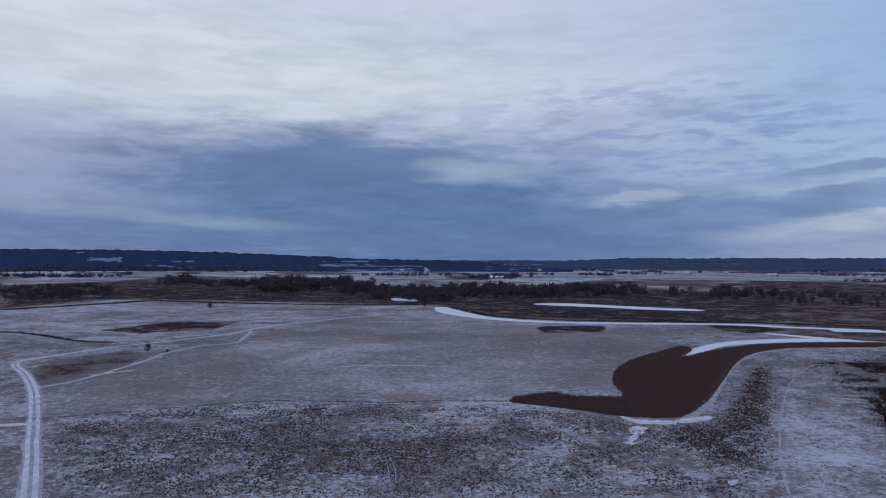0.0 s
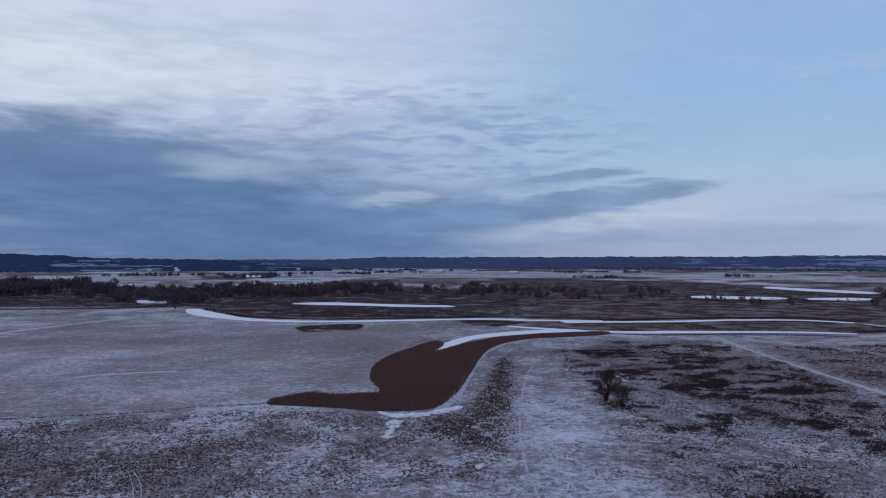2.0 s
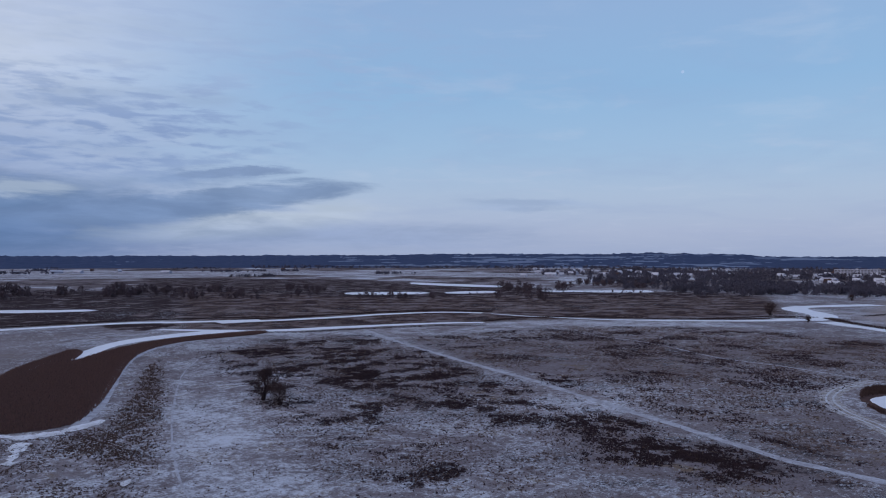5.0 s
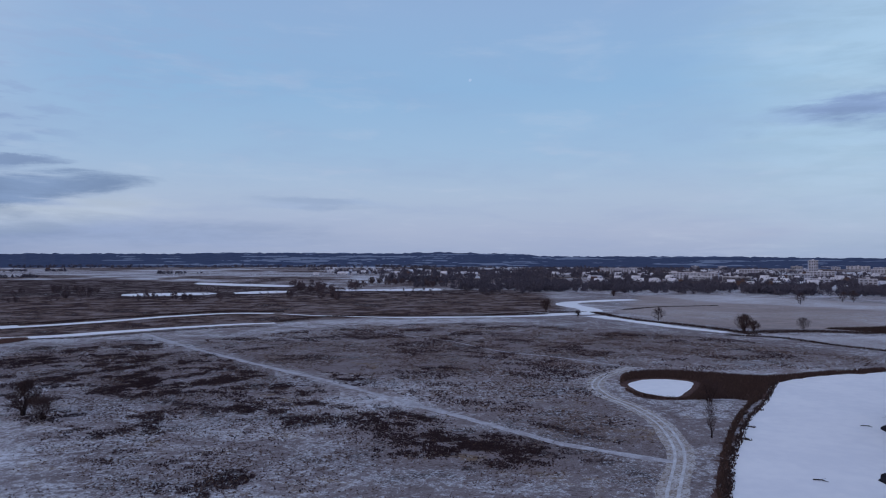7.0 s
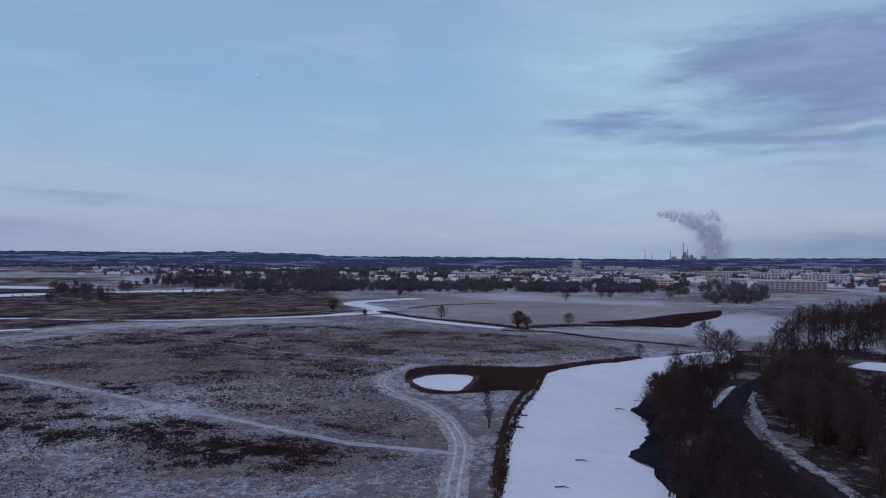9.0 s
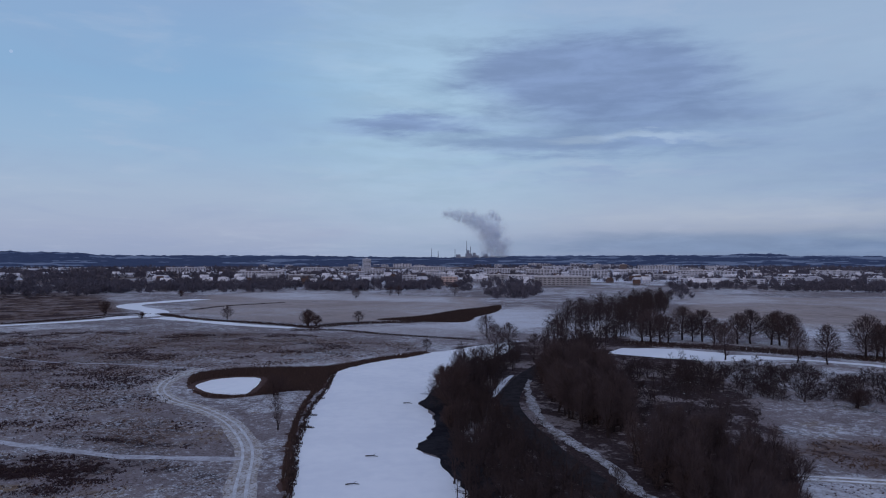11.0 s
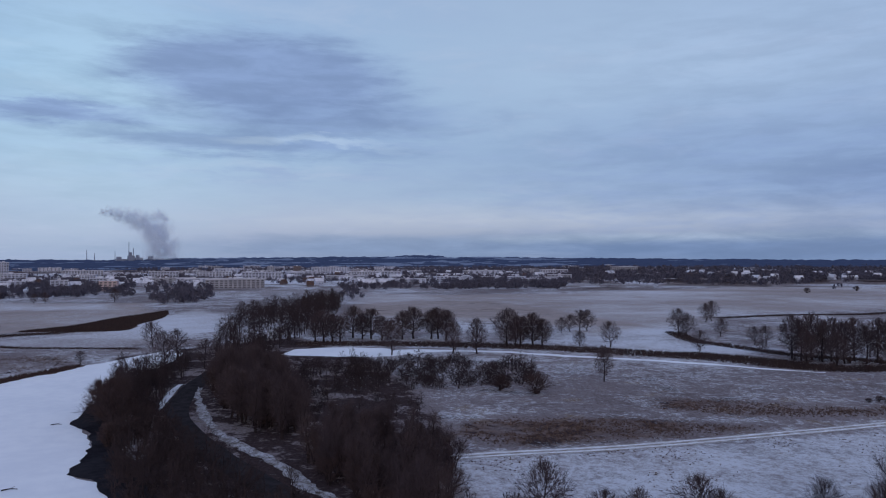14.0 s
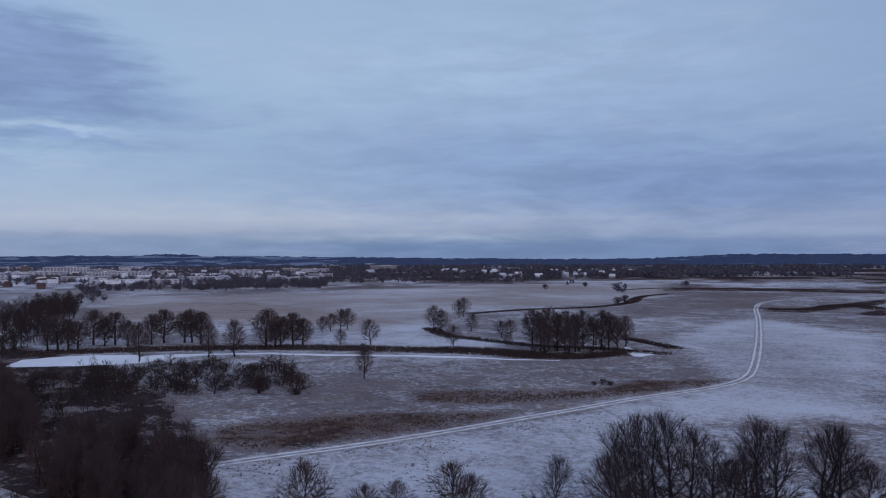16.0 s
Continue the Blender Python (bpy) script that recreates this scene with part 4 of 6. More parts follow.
area("water", [(239.6, -12.2), (226.2, -7.7), (203, -2.7), (194.6, -6.1), (181.6, -6.4), (163.8, -3.3), (155.4, -1.3), (149.6, -5.5), (139.4, -7.3), (129.5, -9.5), (116.9, -10.5), (115, -15.8), (138.8, -14), (160.6, -12.1), (195.5, -13.4), (224, -13.7)], 0.10, M_WATER, "dark water along the wooded bank, tree reflections painted in", "ice", 2.5, 0.7, 7)


def track(pts, gauge, rut, shoulder, label, side_mat=None, rut_mat=None):
    """A two-rut farm track."""
    base = tagged(new("track", ribbon_mesh("track", pts, shoulder, 0.05, side_mat or M_SHOULDER, 2.5, 0.12)), label, "track", kind="structure")
    for side in (-1, 1):
        part("rut", ribbon_mesh("rut", pts, rut, 0.08, rut_mat or M_SNOW, 2.5, 0.18, side * gauge / 2), base, "packed snowy wheel rut")


track([(-58.8, 104.8), (-68.8, 124.4), (-91.8, 167.2), (-105.1, 192), (-123.5, 224.7), (-143.2, 254.9), (-156.8, 273.3), (-162.2, 286.7), (-157.1, 303.8)], 1.7, 1.0, 4.0, "snowy two-rut farm track over the meadow", M_PATH)
ribbon("path", [(-157.1, 303.8), (-146.7, 333.6), (-131.1, 357.4), (-113.1, 390.6), (-108.8, 412.5), (-103.2, 433.5), (-88.9, 465.3), (-65.1, 502.7), (-34.7, 546.9)], 3.2, 0.06, M_RUT, "frosted path winding across the meadow", "path", 3.0, 0.2)
ribbon("path", [(-124.3, 226.6), (-118.6, 241.5), (-116.4, 265), (-115.4, 290.2), (-115.5, 314.8), (-110, 337.5), (-98.1, 351.7), (-101.6, 385.4), (-105.2, 409.5)], 1.8, 0.06, M_RUT, "frosted path winding across the meadow", "path", 3.0, 0.25)
ribbon("path", [(-125.3, 177.2), (-105, 177.1), (-98.3, 179)], 2.5, 0.06, M_SNOW, "snowy side path joining the farm track", "path", 3.0, 0.2)
ribbon("path", [(258.9, 327.2), (256.7, 319.8), (233.6, 267.8), (215.4, 220.4), (202.1, 183.9), (191.7, 153), (177.7, 120.6), (167.7, 95.8), (159, 75.2), (152.6, 58.4), (150.3, 44.9), (149.7, 33.2)], 2.7, 0.06, M_PATH, "straight frosted path through the heath", "path", 2.0, 0.25)
ribbon("path", [(346.5, 268), (328, 222.8), (315.3, 180.3), (289.8, 137.1), (283.5, 108.5), (273, 80.1)], 1.3, 0.06, M_PATH, "faint frosted path over the meadow", "path", 3.0, 0.2)
ribbon("path", [(137.1, 279.2), (115.2, 246.1), (90.7, 198.8), (75.6, 166.9), (63, 137.2), (56.5, 118), (51.3, 103.3)], 0.5, 0.07, M_PATH, "frosted path in the snowy lane", "path", 1.5, 0.5)
ribbon("path", [(61.7, 188), (71, 202.6), (85, 231), (104.6, 272.9), (121.6, 302.8), (138.9, 325.5), (154.4, 338.5), (171.3, 343.5)], 3.0, 0.06, M_PATH, "pale frosted strip round the reed bed", "path", 3.0, 0.15)
track([(107, 24.8), (127.7, 28.6), (152.8, 32.8), (168.4, 37.4), (184.5, 44.6), (198.8, 54.2), (210.2, 65.1), (223.7, 73.4), (238.8, 77.4), (252.2, 78.1), (272.5, 75.3)], 1.9, 0.6, 5.5, "snowy two-rut track curving past the pond", M_SHOULDER, M_RUT)
track([(133.2, -70), (129.2, -85.1), (123.8, -102.9), (119.7, -121.9), (113.3, -158), (108.3, -188.1), (100.7, -220.4), (100.5, -244), (110.9, -278.5), (143.6, -365.9), (187.5, -477.1), (232.2, -586.6), (253.5, -655.1), (255.2, -698.8)], 2.2, 0.9, 4.4, "snowy two-rut track bending across the white field")
area("snow_patch", [(45.5, 190.3), (49.3, 187.1), (56, 185.9), (67.7, 190.9), (66.6, 186.2), (57.7, 182.2), (50.5, 181.4), (47, 183.8)], 0.1, M_SNOW, "patch of clean snow at the reed bed's edge", "snow", 1.0, 0.9, 21)
area("snow_patch", [(45.6, 178.2), (48.3, 178.3), (47.7, 173.6), (43.2, 166.5), (41.6, 161.4), (39.5, 161.8), (42.4, 169.6)], 0.1, M_SNOW, "patch of clean snow at the reed bed's edge", "snow", 0.9, 0.9, 22)
area("snow_patch", [(51.6, 135), (53.9, 136.1), (53.1, 133.4), (51.1, 132.3)], 0.1, M_SNOW, "small patch of clean snow on the meadow", "snow", 1.0, 0.2, 23)
for pts in ([(-93, 356.7), (-81.7, 354.8)], [(-73.7, 352.8), (-66.6, 353.1)], [(-51.1, 331.5), (-40.9, 329.8)], [(-34.9, 345.3), (-24.6, 348)], [(-47.4, 467.8), (-33.6, 472.8), (-19.4, 478)], [(-135.3, 533.9), (-114.1, 529.9)], [(-30.2, 277.9), (-17.6, 279.9), (-5.9, 278.8)], [(-38.2, 274.7), (-26.2, 281)], [(-119.2, 252), (-109.3, 265.2)], [(79.8, 294.4), (95.2, 315.9)]):
    ribbon("snow_patch", pts, 2.4, 0.06, M_RUT, "thin streak of drifted snow on the meadow", "snow", 2.0, 0.3)
for pts in ([(-11.3, 149.4), (-10, 140.3), (-9.1, 130.9)], [(-10.5, 150.2), (-8.9, 142.2), (-8.2, 132.3)]):
    ribbon("path", pts, 0.22, 0.06, M_PATH, "old wheel mark in the frosted tussocks", "path", 1.5, 0.2)
ROAD = [(434.6, -121.9), (372.5, -89.7), (314.4, -66), (274.3, -49.3), (245.7, -37.9), (219.5, -30.2), (198.2, -26.7), (175.5, -27), (151, -29.4), (131.3, -32.6), (120.5, -34.7), (100, -38.8)]
ribbon("road", ROAD, 6.0, 0.12, M_ASPHALT, "dark asphalt road curving through the bare wood", "road", 3.0, 0.02)
ribbon("verge", [(250.8, -34.8), (237.7, -30.3), (224, -26.6), (209.9, -23.8)], (1.2, 2.4, 2.2, 0.8), 0.16, M_SNOW, "snowy road verge", "verge", 2.0, 0.2)
ribbon("verge", [(243.4, -39), (219.9, -35.5), (199, -33.3), (179.1, -32.9), (162.7, -34.5), (152.5, -36.7), (141.1, -38.4), (127.8, -38.9), (112, -42)], (1.0, 1.8, 2.6, 2.6, 2.0, 2.6, 3.0, 2.6, 2.0), 0.16, M_VERGE, "snowy road verge", "verge", 1.2, 0.45)
ribbon("verge", [(434, -117), (415.2, -108), (396, -103), (372, -94)], (4, 9, 9, 2), 0.16, M_SHOULDER, "snowy lay-by beside the road", "verge", 2.0, 0.2)

# ---------------------------------------------------------------- reeds, sedge and tufts
tagged(new("reed_floor", area_mesh("reed_floor", REEDS, 0.05, M_REEDFLOOR, 3.0, 0.7, 31)), "dark brown litter under the reeds", "ground", kind="structure")
tagged(new("reed_floor", area_mesh("reed_floor", PONDREEDS, 0.07, M_REEDFLOOR, 2.0, 1.2, 32)), "dark brown litter under the reeds", "ground", kind="structure")
tagged(new("reed_floor", area_mesh("reed_floor", WEDGE, 0.05, M_REEDFLOOR, 4.0, 2.0, 33)), "dark brown litter under the reeds", "ground", kind="structure")
stuff("reed_bed", blades(fill(ring(REEDS, 4), 6.0, 41), 0.5, 1.0, 0.16, 0.25, 3, 42), M_REED, "dense dark brown reed bed in a frozen bay", "reeds")
pond_places = fill(ring(PONDREEDS, 4), 5.0, 43)
pond_places = pond_places[zone(pond_places[:, 0], pond_places[:, 1], ring(POND, 2), 6.0) < 0.12]
stuff("reed_bed", blades(pond_places, 0.5, 1.1, 0.2, 0.2, 3, 44), M_BANKREED, "brown reeds round the frozen pond and bank", "reeds")
BANKS = [
    ([(-102.7, 182.7), (-84.2, 191.9), (-71.4, 198), (-58.2, 205.4), (-44.2, 209), (-12.7, 207.4), (0.2, 211.1), (18.7, 209.9)], 0.9, 0.35, 3.5), ([(-235.6, 396), (-220.3, 390.8), (-201, 377.4), (-174.6, 355.3), (-153.5, 349.1)], 4, 0.8, 2.0),
    ([(-333.5, 560.1), (-311.8, 602), (-286.6, 650.6), (-266.9, 687.7), (-182.3, 660), (-83.5, 644), (-21.5, 649.4)], 14, 0.9, 1.2), ([(7.7, 613.9), (27.6, 545.7), (45.6, 515.1), (77, 493.3), (118.6, 487), (187.5, 482.6), (266.2, 451.2)], 9, 1.0, 1.4),
    ([(208.6, 369.3), (223, 345.3), (249.4, 337.5), (279, 328.7), (309.3, 316.5), (330.2, 302.3)], 4, 0.7, 1.5), ([(248.1, 439.2), (281.4, 435.8), (319.1, 432), (362.6, 427.3), (403.8, 413.4), (414.9, 372.8)], 8, 1.0, 1.4), ([(350.5, 320.9), (391.3, 321.6), (431.6, 293.2), (448, 256.2), (485.2, 214.6), (522.9, 194.9)], 8, 0.9, 1.4),
    ([(462.5, 238), (486.8, 225.1), (528.8, 205.2), (533.4, 184.3)], 7, 0.8, 1.6), ([(533.1, 175.2), (502.7, 152.2), (475.3, 122.8), (462.3, 98.9), (438.6, 67.6), (420.8, 52.3)], 9, 1.1, 1.8), ([(411.5, 64), (410.7, 38.7), (388.8, 13.2), (374.3, -10), (360.7, -31.7)], 6, 0.9, 1.8),
    ([(572.5, 164.9), (618.3, 150.6), (663.4, 112.3)], 7, 0.8, 1.2), ([(434.6, 54), (456.3, 29.2), (463.4, 1.7), (497.6, -28.5), (579.2, -58.8)], 16, 0.9, 1.6),
    ([(344, -105), (322.5, -141.3), (291.6, -179.5), (263.6, -202.3), (237.7, -219.6), (212.5, -234.2), (183.1, -243)], 20, 1.3, 1.6), ([(229.4, -234), (200.9, -244.5), (175.1, -248.8), (162.2, -270.5)], 15, 1.2, 1.6), ([(300.8, -295.6), (263.9, -272.6), (241.3, -271.3), (207.7, -268.2), (183.2, -278.6), (161.5, -281.3), (149.7, -282.8)], 10, 1.1, 1.8), ([(357.3, -390.8), (351.6, -454.5), (330.9, -503.9), (336.8, -571.7), (380, -672), (388, -742.7)], 12, 1.0, 1.3),
    ([(122.7, 20.1), (138.9, 21.3), (155.5, 23.4), (176.5, 24.8), (198.8, 26), (227.6, 25.1), (259.8, 26)], 1.6, 0.9, 3.5), ([(192.8, -234.7), (175.4, -241.6), (165.8, -255.1), (165.6, -279.9)], 9, 1.0, 2.0),
    ([(190.3, -322.7), (172.8, -312.9), (155.1, -303)], 8, 1.4, 2.2), ([(481, -804), (453, -894), (333, -950), (239, -968)], 14, 0.9, 1.0), ([(225.8, -583.6), (196.1, -593.4), (190.5, -669.8), (155.8, -629.4)], 22, 0.9, 1.0),
]
bank_tris = [blades(along(pts, w, w * dens * 1.7, 60 + i, 5), 0.25 * tall, tall * 0.95, 0.24, 0.3, 2, 90 + i) for i, (pts, w, tall, dens) in enumerate(BANKS)]
for k, pts in enumerate(([(189.7, 27), (189.6, 25.2), (189.5, 23.3)], [(178, 26), (176.3, 24.3), (175.7, 22.5)], [(167.6, 26.4), (166.2, 24.9), (165.4, 23.8)], [(254.3, 27.5), (256.1, 26.4), (260.1, 25.4)], [(213.8, 26.5), (211.9, 25.3), (212.3, 24.3)], [(154.9, 25.3), (154.1, 24.2), (154.2, 23.5)])):
    bank_tris.append(blades(along(pts, 0.9, 14, 191 + k, 1), 0.2, 0.6, 0.25, 0.4, 3, 211 + k))
bank_tris.append(blades(fill(ring(WEDGE, 4), 1.6, 219), 0.5, 1.1, 0.45, 0.25, 2, 220))
stuff("bank_sedge", np.concatenate(bank_tris), M_SEDGE, "dark sedge and scrub along the banks and ditches", "sedge")
tufts = [
    blades(clumped(feather(fill(TUSSOCKS, 2.5, 71), TUSSOCKS, 14, 71), 0.12, 0.40, 5), 0.1, 0.3, 0.26, 0.7, 3, 72), blades(clumped(feather(fill(HEATH, 1.0, 73), HEATH, 20, 73), 0.15, 0.52, 7), 0.1, 0.3, 0.26, 0.6, 3, 74),
    blades(clumped(feather(fill(ROWS, 2.4, 77), ROWS, 12, 77), 0.3, 0.4, 8), 0.2, 0.5, 0.3, 0.5, 3, 78), blades(clumped(feather(fill(HEATHFAR, 0.7, 75), HEATHFAR, 24, 75), 0.15, 0.52, 9), 0.1, 0.32, 0.3, 0.6, 3, 76),
    blades(clumped(feather(fill(MEADOWB, 1.0, 79), MEADOWB, 24, 79), 0.1, 0.5, 13), 0.1, 0.3, 0.4, 0.6, 3, 80), blades(clumped(feather(fill(SNOWLANE, 0.6, 63), SNOWLANE, 14, 63), 0.25, 0.62, 15), 0.1, 0.3, 0.25, 0.6, 3, 64),
]
tufts += [blades(clumped(feather(fill(q, 2.2, 161 + k), q, 12, 161 + k), 0.12, 0.42, 33 + k), 0.15, 0.45, 0.3, 0.6, 3, 171 + k) for k, q in enumerate((RUSTB, RUSTC))]
tufts += [blades(clumped(fill(SNOWD, 0.5, 181), 0.08, 0.66, 37), 0.1, 0.3, 0.25, 0.6, 3, 182)]
stuff("grass_tufts", np.concatenate(tufts), M_TUFT, "brown tussocks poking through thin snow", "grass")
heather = [blades(clumped(feather(fill(q, 7.0, 301 + k), q, 7, 331 + k), 0.28, 0.52, 27), 0.15, 0.42, 0.3, 0.6, 3, 321 + k) for k, q in enumerate(HEATHBEDS + HEATHBEDS_EAST)]
heather += [blades(clumped(feather(fill(HEATHERS, 6.0, 65), HEATHERS, 20, 65), 0.15, 0.68, 21), 0.15, 0.4, 0.3, 0.6, 3, 66), blades(clumped(feather(fill(HEATHFAR, 4.0, 67), HEATHFAR, 24, 67), 0.12, 0.70, 23), 0.15, 0.4, 0.3, 0.6, 3, 68),
           blades(clumped(feather(fill(MEADOWB, 2.0, 69), MEADOWB, 24, 69), 0.06, 0.72, 25), 0.2, 0.45, 0.5, 0.5, 2, 70)]
stuff("heather", np.concatenate(heather), M_HEATHER, "dark low heather patches on the frosted heath", "heather")


# ---------------------------------------------------------------- trees
def tube(v, f, p0, p1, r0, r1, n=4):
    p0, p1 = np.array(p0), np.array(p1)
    d = p1 - p0
    d = d / (np.linalg.norm(d) + 1e-9)
    u = np.cross(d, (0.3, 0.9, 0.2))
    u /= np.linalg.norm(u) + 1e-9
    w = np.cross(d, u)
    k = len(v)
    for p, r in ((p0, r0), (p1, r1)):
        for i in range(n):
            a = 6.283 * i / n
            v.append(p + r * (math.cos(a) * u + math.sin(a) * w))
    for i in range(n):
        f.append((k + i, k + (i + 1) % n, k + n + (i + 1) % n, k + n + i))


def unit(v):
    return v / (np.linalg.norm(v) + 1e-9)


def bare_tree(seed, tall, wide, limbs, subs, twigs, stems=1, low=0.22, upward=0.6, mats=None, twig_w=0.03, haze=0.5):
    """A leafless tree: trunk (or several stems), rising limbs, side branches and many fine twigs. Its base stands at the origin."""
    rng = np.random.RandomState(seed)
    tv, tf, bv, bf, sprays, fine = [], [], [], [], [], []
    up = np.array([0.0, 0.0, 1.0])
    for s in range(stems):
        base = np.zeros(3) if stems == 1 else np.r_[rng.randn(2) * 0.04 * wide, 0]
        lean = rng.randn(2) * (0.03 if stems == 1 else 0.16 * wide / tall)
        n, r = 6, (tall * 0.02 + 0.05) * (1 if stems == 1 else 0.7)
        top = tall * (0.86 if stems == 1 else 0.55 + 0.32 * rng.rand())
        line = [base]
        for i in range(n):
            q = base + np.r_[lean * top * ((i + 1) / n) ** 1.3 + rng.randn(2) * 0.012 * tall, top * (i + 1) / n]
            tube(tv, tf, line[-1], q, r * (1 - i / n) + 0.02, r * (1 - (i + 1) / n) + 0.02, 5)
            line.append(q)
        radii = np.array([wide / 2, wide / 2, tall * (0.5 - low * 0.45)]) * (1 if stems == 1 else np.array([0.75, 0.75, 0.92]))
        hull = base + np.r_[lean * top * 0.6, tall - radii[2] - (0 if stems == 1 else 0.12 * tall * rng.rand())]
        bulge = rng.rand(6) * 6.283

        def room(p, d):
            """How far from p along d the uneven outline of the crown lies."""
            a, b = (p - hull) / radii, d / radii
            aa, ab, bb = a @ a, a @ b, b @ b
            far = (-ab + math.sqrt(max(0.0, ab * ab - bb * (aa - 1)))) / bb
            w = math.atan2(d[1], d[0])
            return max(0.3, far * (1 + 0.10 * math.sin(3 * w + bulge[0]) + 0.08 * math.sin(5 * w + 4 * d[2] + bulge[1])))

        for i in range(limbs):
            k = low * 0.75 + (0.97 - low * 0.75) * ((i + rng.rand()) / limbs) ** 0.85
            j = min(n - 1, int(k * n))
            start = line[j] + (line[j + 1] - line[j]) * (k * n - j)
            w = i * 2.4 + rng.randn() * 0.4 + seed
            rise = math.radians(min(82, (16 + 58 * k ** 1.4) * (0.72 + 0.28 * upward) + rng.randn() * 9))
            d = np.array([math.cos(w) * math.cos(rise), math.sin(w) * math.cos(rise), math.sin(rise)])
            reach = room(start, d) * rng.uniform(0.55, 0.97)
            wave = rng.randn(3) * 0.05 * reach
            bits = [start + d * reach * t + wave * math.sin(3 * t) + up * reach * (0.16 * t * t - 0.10 * t) for t in (0, 0.33, 0.66, 1.0)]
            rr = max(0.035, r * (1 - k) * 0.6 + 0.02)
            for j in range(3):
                tube(bv, bf, bits[j], bits[j + 1], rr * (1 - j / 3.3), rr * (1 - (j + 1) / 3.3), 3)
            for b in range(subs):
                t = 0.35 + 2.65 * (b + rng.rand()) / subs
                j = min(2, int(t))
                s0 = bits[j] + (bits[j + 1] - bits[j]) * (t - j)
                e = unit(unit(bits[j + 1] - bits[j]) + unit(rng.randn(3)) * 0.75 + up * 0.22)
                length = min(room(s0, e) * rng.uniform(0.9, 1.06), (0.12 + 0.16 * rng.rand()) * (wide + tall) * 0.5)
                s1 = s0 + e * length
                tube(bv, bf, s0, s1, max(0.018, rr * 0.33), 0.012, 3)
                sprays.append((s0, s1))
            sprays.append((bits[1], bits[3]))
        fill_q = rng.randn(int(limbs * subs * twigs * haze), 3)
        fill_q /= np.linalg.norm(fill_q, axis=1)[:, None]
        fine.append((hull, fill_q * radii * (0.25 + 0.72 * rng.rand(len(fill_q), 1) ** 0.6)))
    # fine twigs, slender and mostly rising
    a, b = (np.repeat(np.array([q[i] for q in sprays]), twigs, axis=0) for i in (0, 1))
    m = len(a)
    run = b - a
    size = np.linalg.norm(run, axis=1)[:, None] + 1e-6
    jit = rng.randn(m, 3)
    d = run / size + jit / np.linalg.norm(jit, axis=1)[:, None] * 0.7 + up * 0.25
    d /= np.linalg.norm(d, axis=1)[:, None]
    root = a + run * (0.1 + 0.9 * rng.rand(m, 1))
    # the thin outer growth that fills the crown between the branches
    inner = np.concatenate([q for _, q in fine])
    root = np.concatenate([root, np.concatenate([c + q for c, q in fine])])
    out = inner / (np.linalg.norm(inner, axis=1)[:, None] + 1e-6) * 0.8 + rng.randn(len(inner), 3) * 0.35 + up * 0.45
    d = np.concatenate([d, out / np.linalg.norm(out, axis=1)[:, None]])
    m = len(d)
    tip = root + d * (0.03 + 0.05 * rng.rand(m, 1)) * (wide + tall)
    side = np.cross(d, rng.randn(m, 3))
    side *= twig_w / (np.linalg.norm(side, axis=1)[:, None] + 1e-9)
    k = len(bv)
    bv += np.stack([root - side, root + side, tip], 1).reshape(-1, 3).tolist()
    bf += [(k + 3 * i, k + 3 * i + 1, k + 3 * i + 2) for i in range(m)]
    bark, tw = mats or (M_BARK, M_TWIG)
    return mesh_from("trunk", tv, tf, bark), mesh_from("crown", bv, bf, tw)


def thing_of(name, meshes, label, category, group):
    root = tagged(new(name), label, category, group)
    for n, me in zip(("trunk", "crown"), meshes):
        part(n, me, root)
    return root


SCRUBBY = (M_BARK, M_SCRUB)
# height, width, number of stems, bare part below, steepness of the limbs, bark and twigs
FORMS = {
    "oak": (11, 10, 1, 0.18, 0.8, None), "tall": (14, 9, 1, 0.2, 1.2, None), "near": (17, 9.4, 1, 0.24, 1.1, (M_BARK, M_DARKTWIG)), "grown": (17, 11, 3, 0.26, 1.2, (M_BARK, M_DARKTWIG)),
    "row": (11, 6.4, 1, 0.2, 1.25, None), "alder": (9, 5.2, 2, 0.2, 1.3, None), "willow": (6, 7.5, 5, 0.06, 0.9, SCRUBBY), "bush": (4.5, 6, 6, 0.08, 0.8, SCRUBBY), "scrub": (5.5, 7, 5, 0.1, 0.8, SCRUBBY),
}


def kind_of(name, seeds, limbs, subs, twigs, twig_w, haze=0.6, most=9):
    tall, wide, stems, low, upward, mats = FORMS[name]
    stems = min(stems, most)
    return [bare_tree(s, tall, wide, limbs, subs, twigs, stems, low, upward, mats, twig_w, haze) for s in seeds]


KINDS = {
    "oak": kind_of("oak", (1, 2, 3), 22, 6, 7, 0.036, 1.4), "tall": kind_of("tall", (11, 12, 13), 24, 6, 7, 0.044, 1.8), "near": kind_of("near", (21, 22, 23), 22, 9, 10, 0.016, 0.5),
    "grown": kind_of("grown", (24, 25, 26), 10, 8, 10, 0.017, 0.5), "row": kind_of("row", (31, 32, 33, 34), 22, 6, 7, 0.038, 2.0), "alder": kind_of("alder", (61, 62, 63), 11, 6, 7, 0.018),
    "willow": kind_of("willow", (71, 72, 73), 5, 5, 7, 0.026), "bush": kind_of("bush", (41, 42, 43), 6, 6, 7, 0.02), "scrub": kind_of("scrub", (51, 52), 6, 6, 7, 0.026),
}
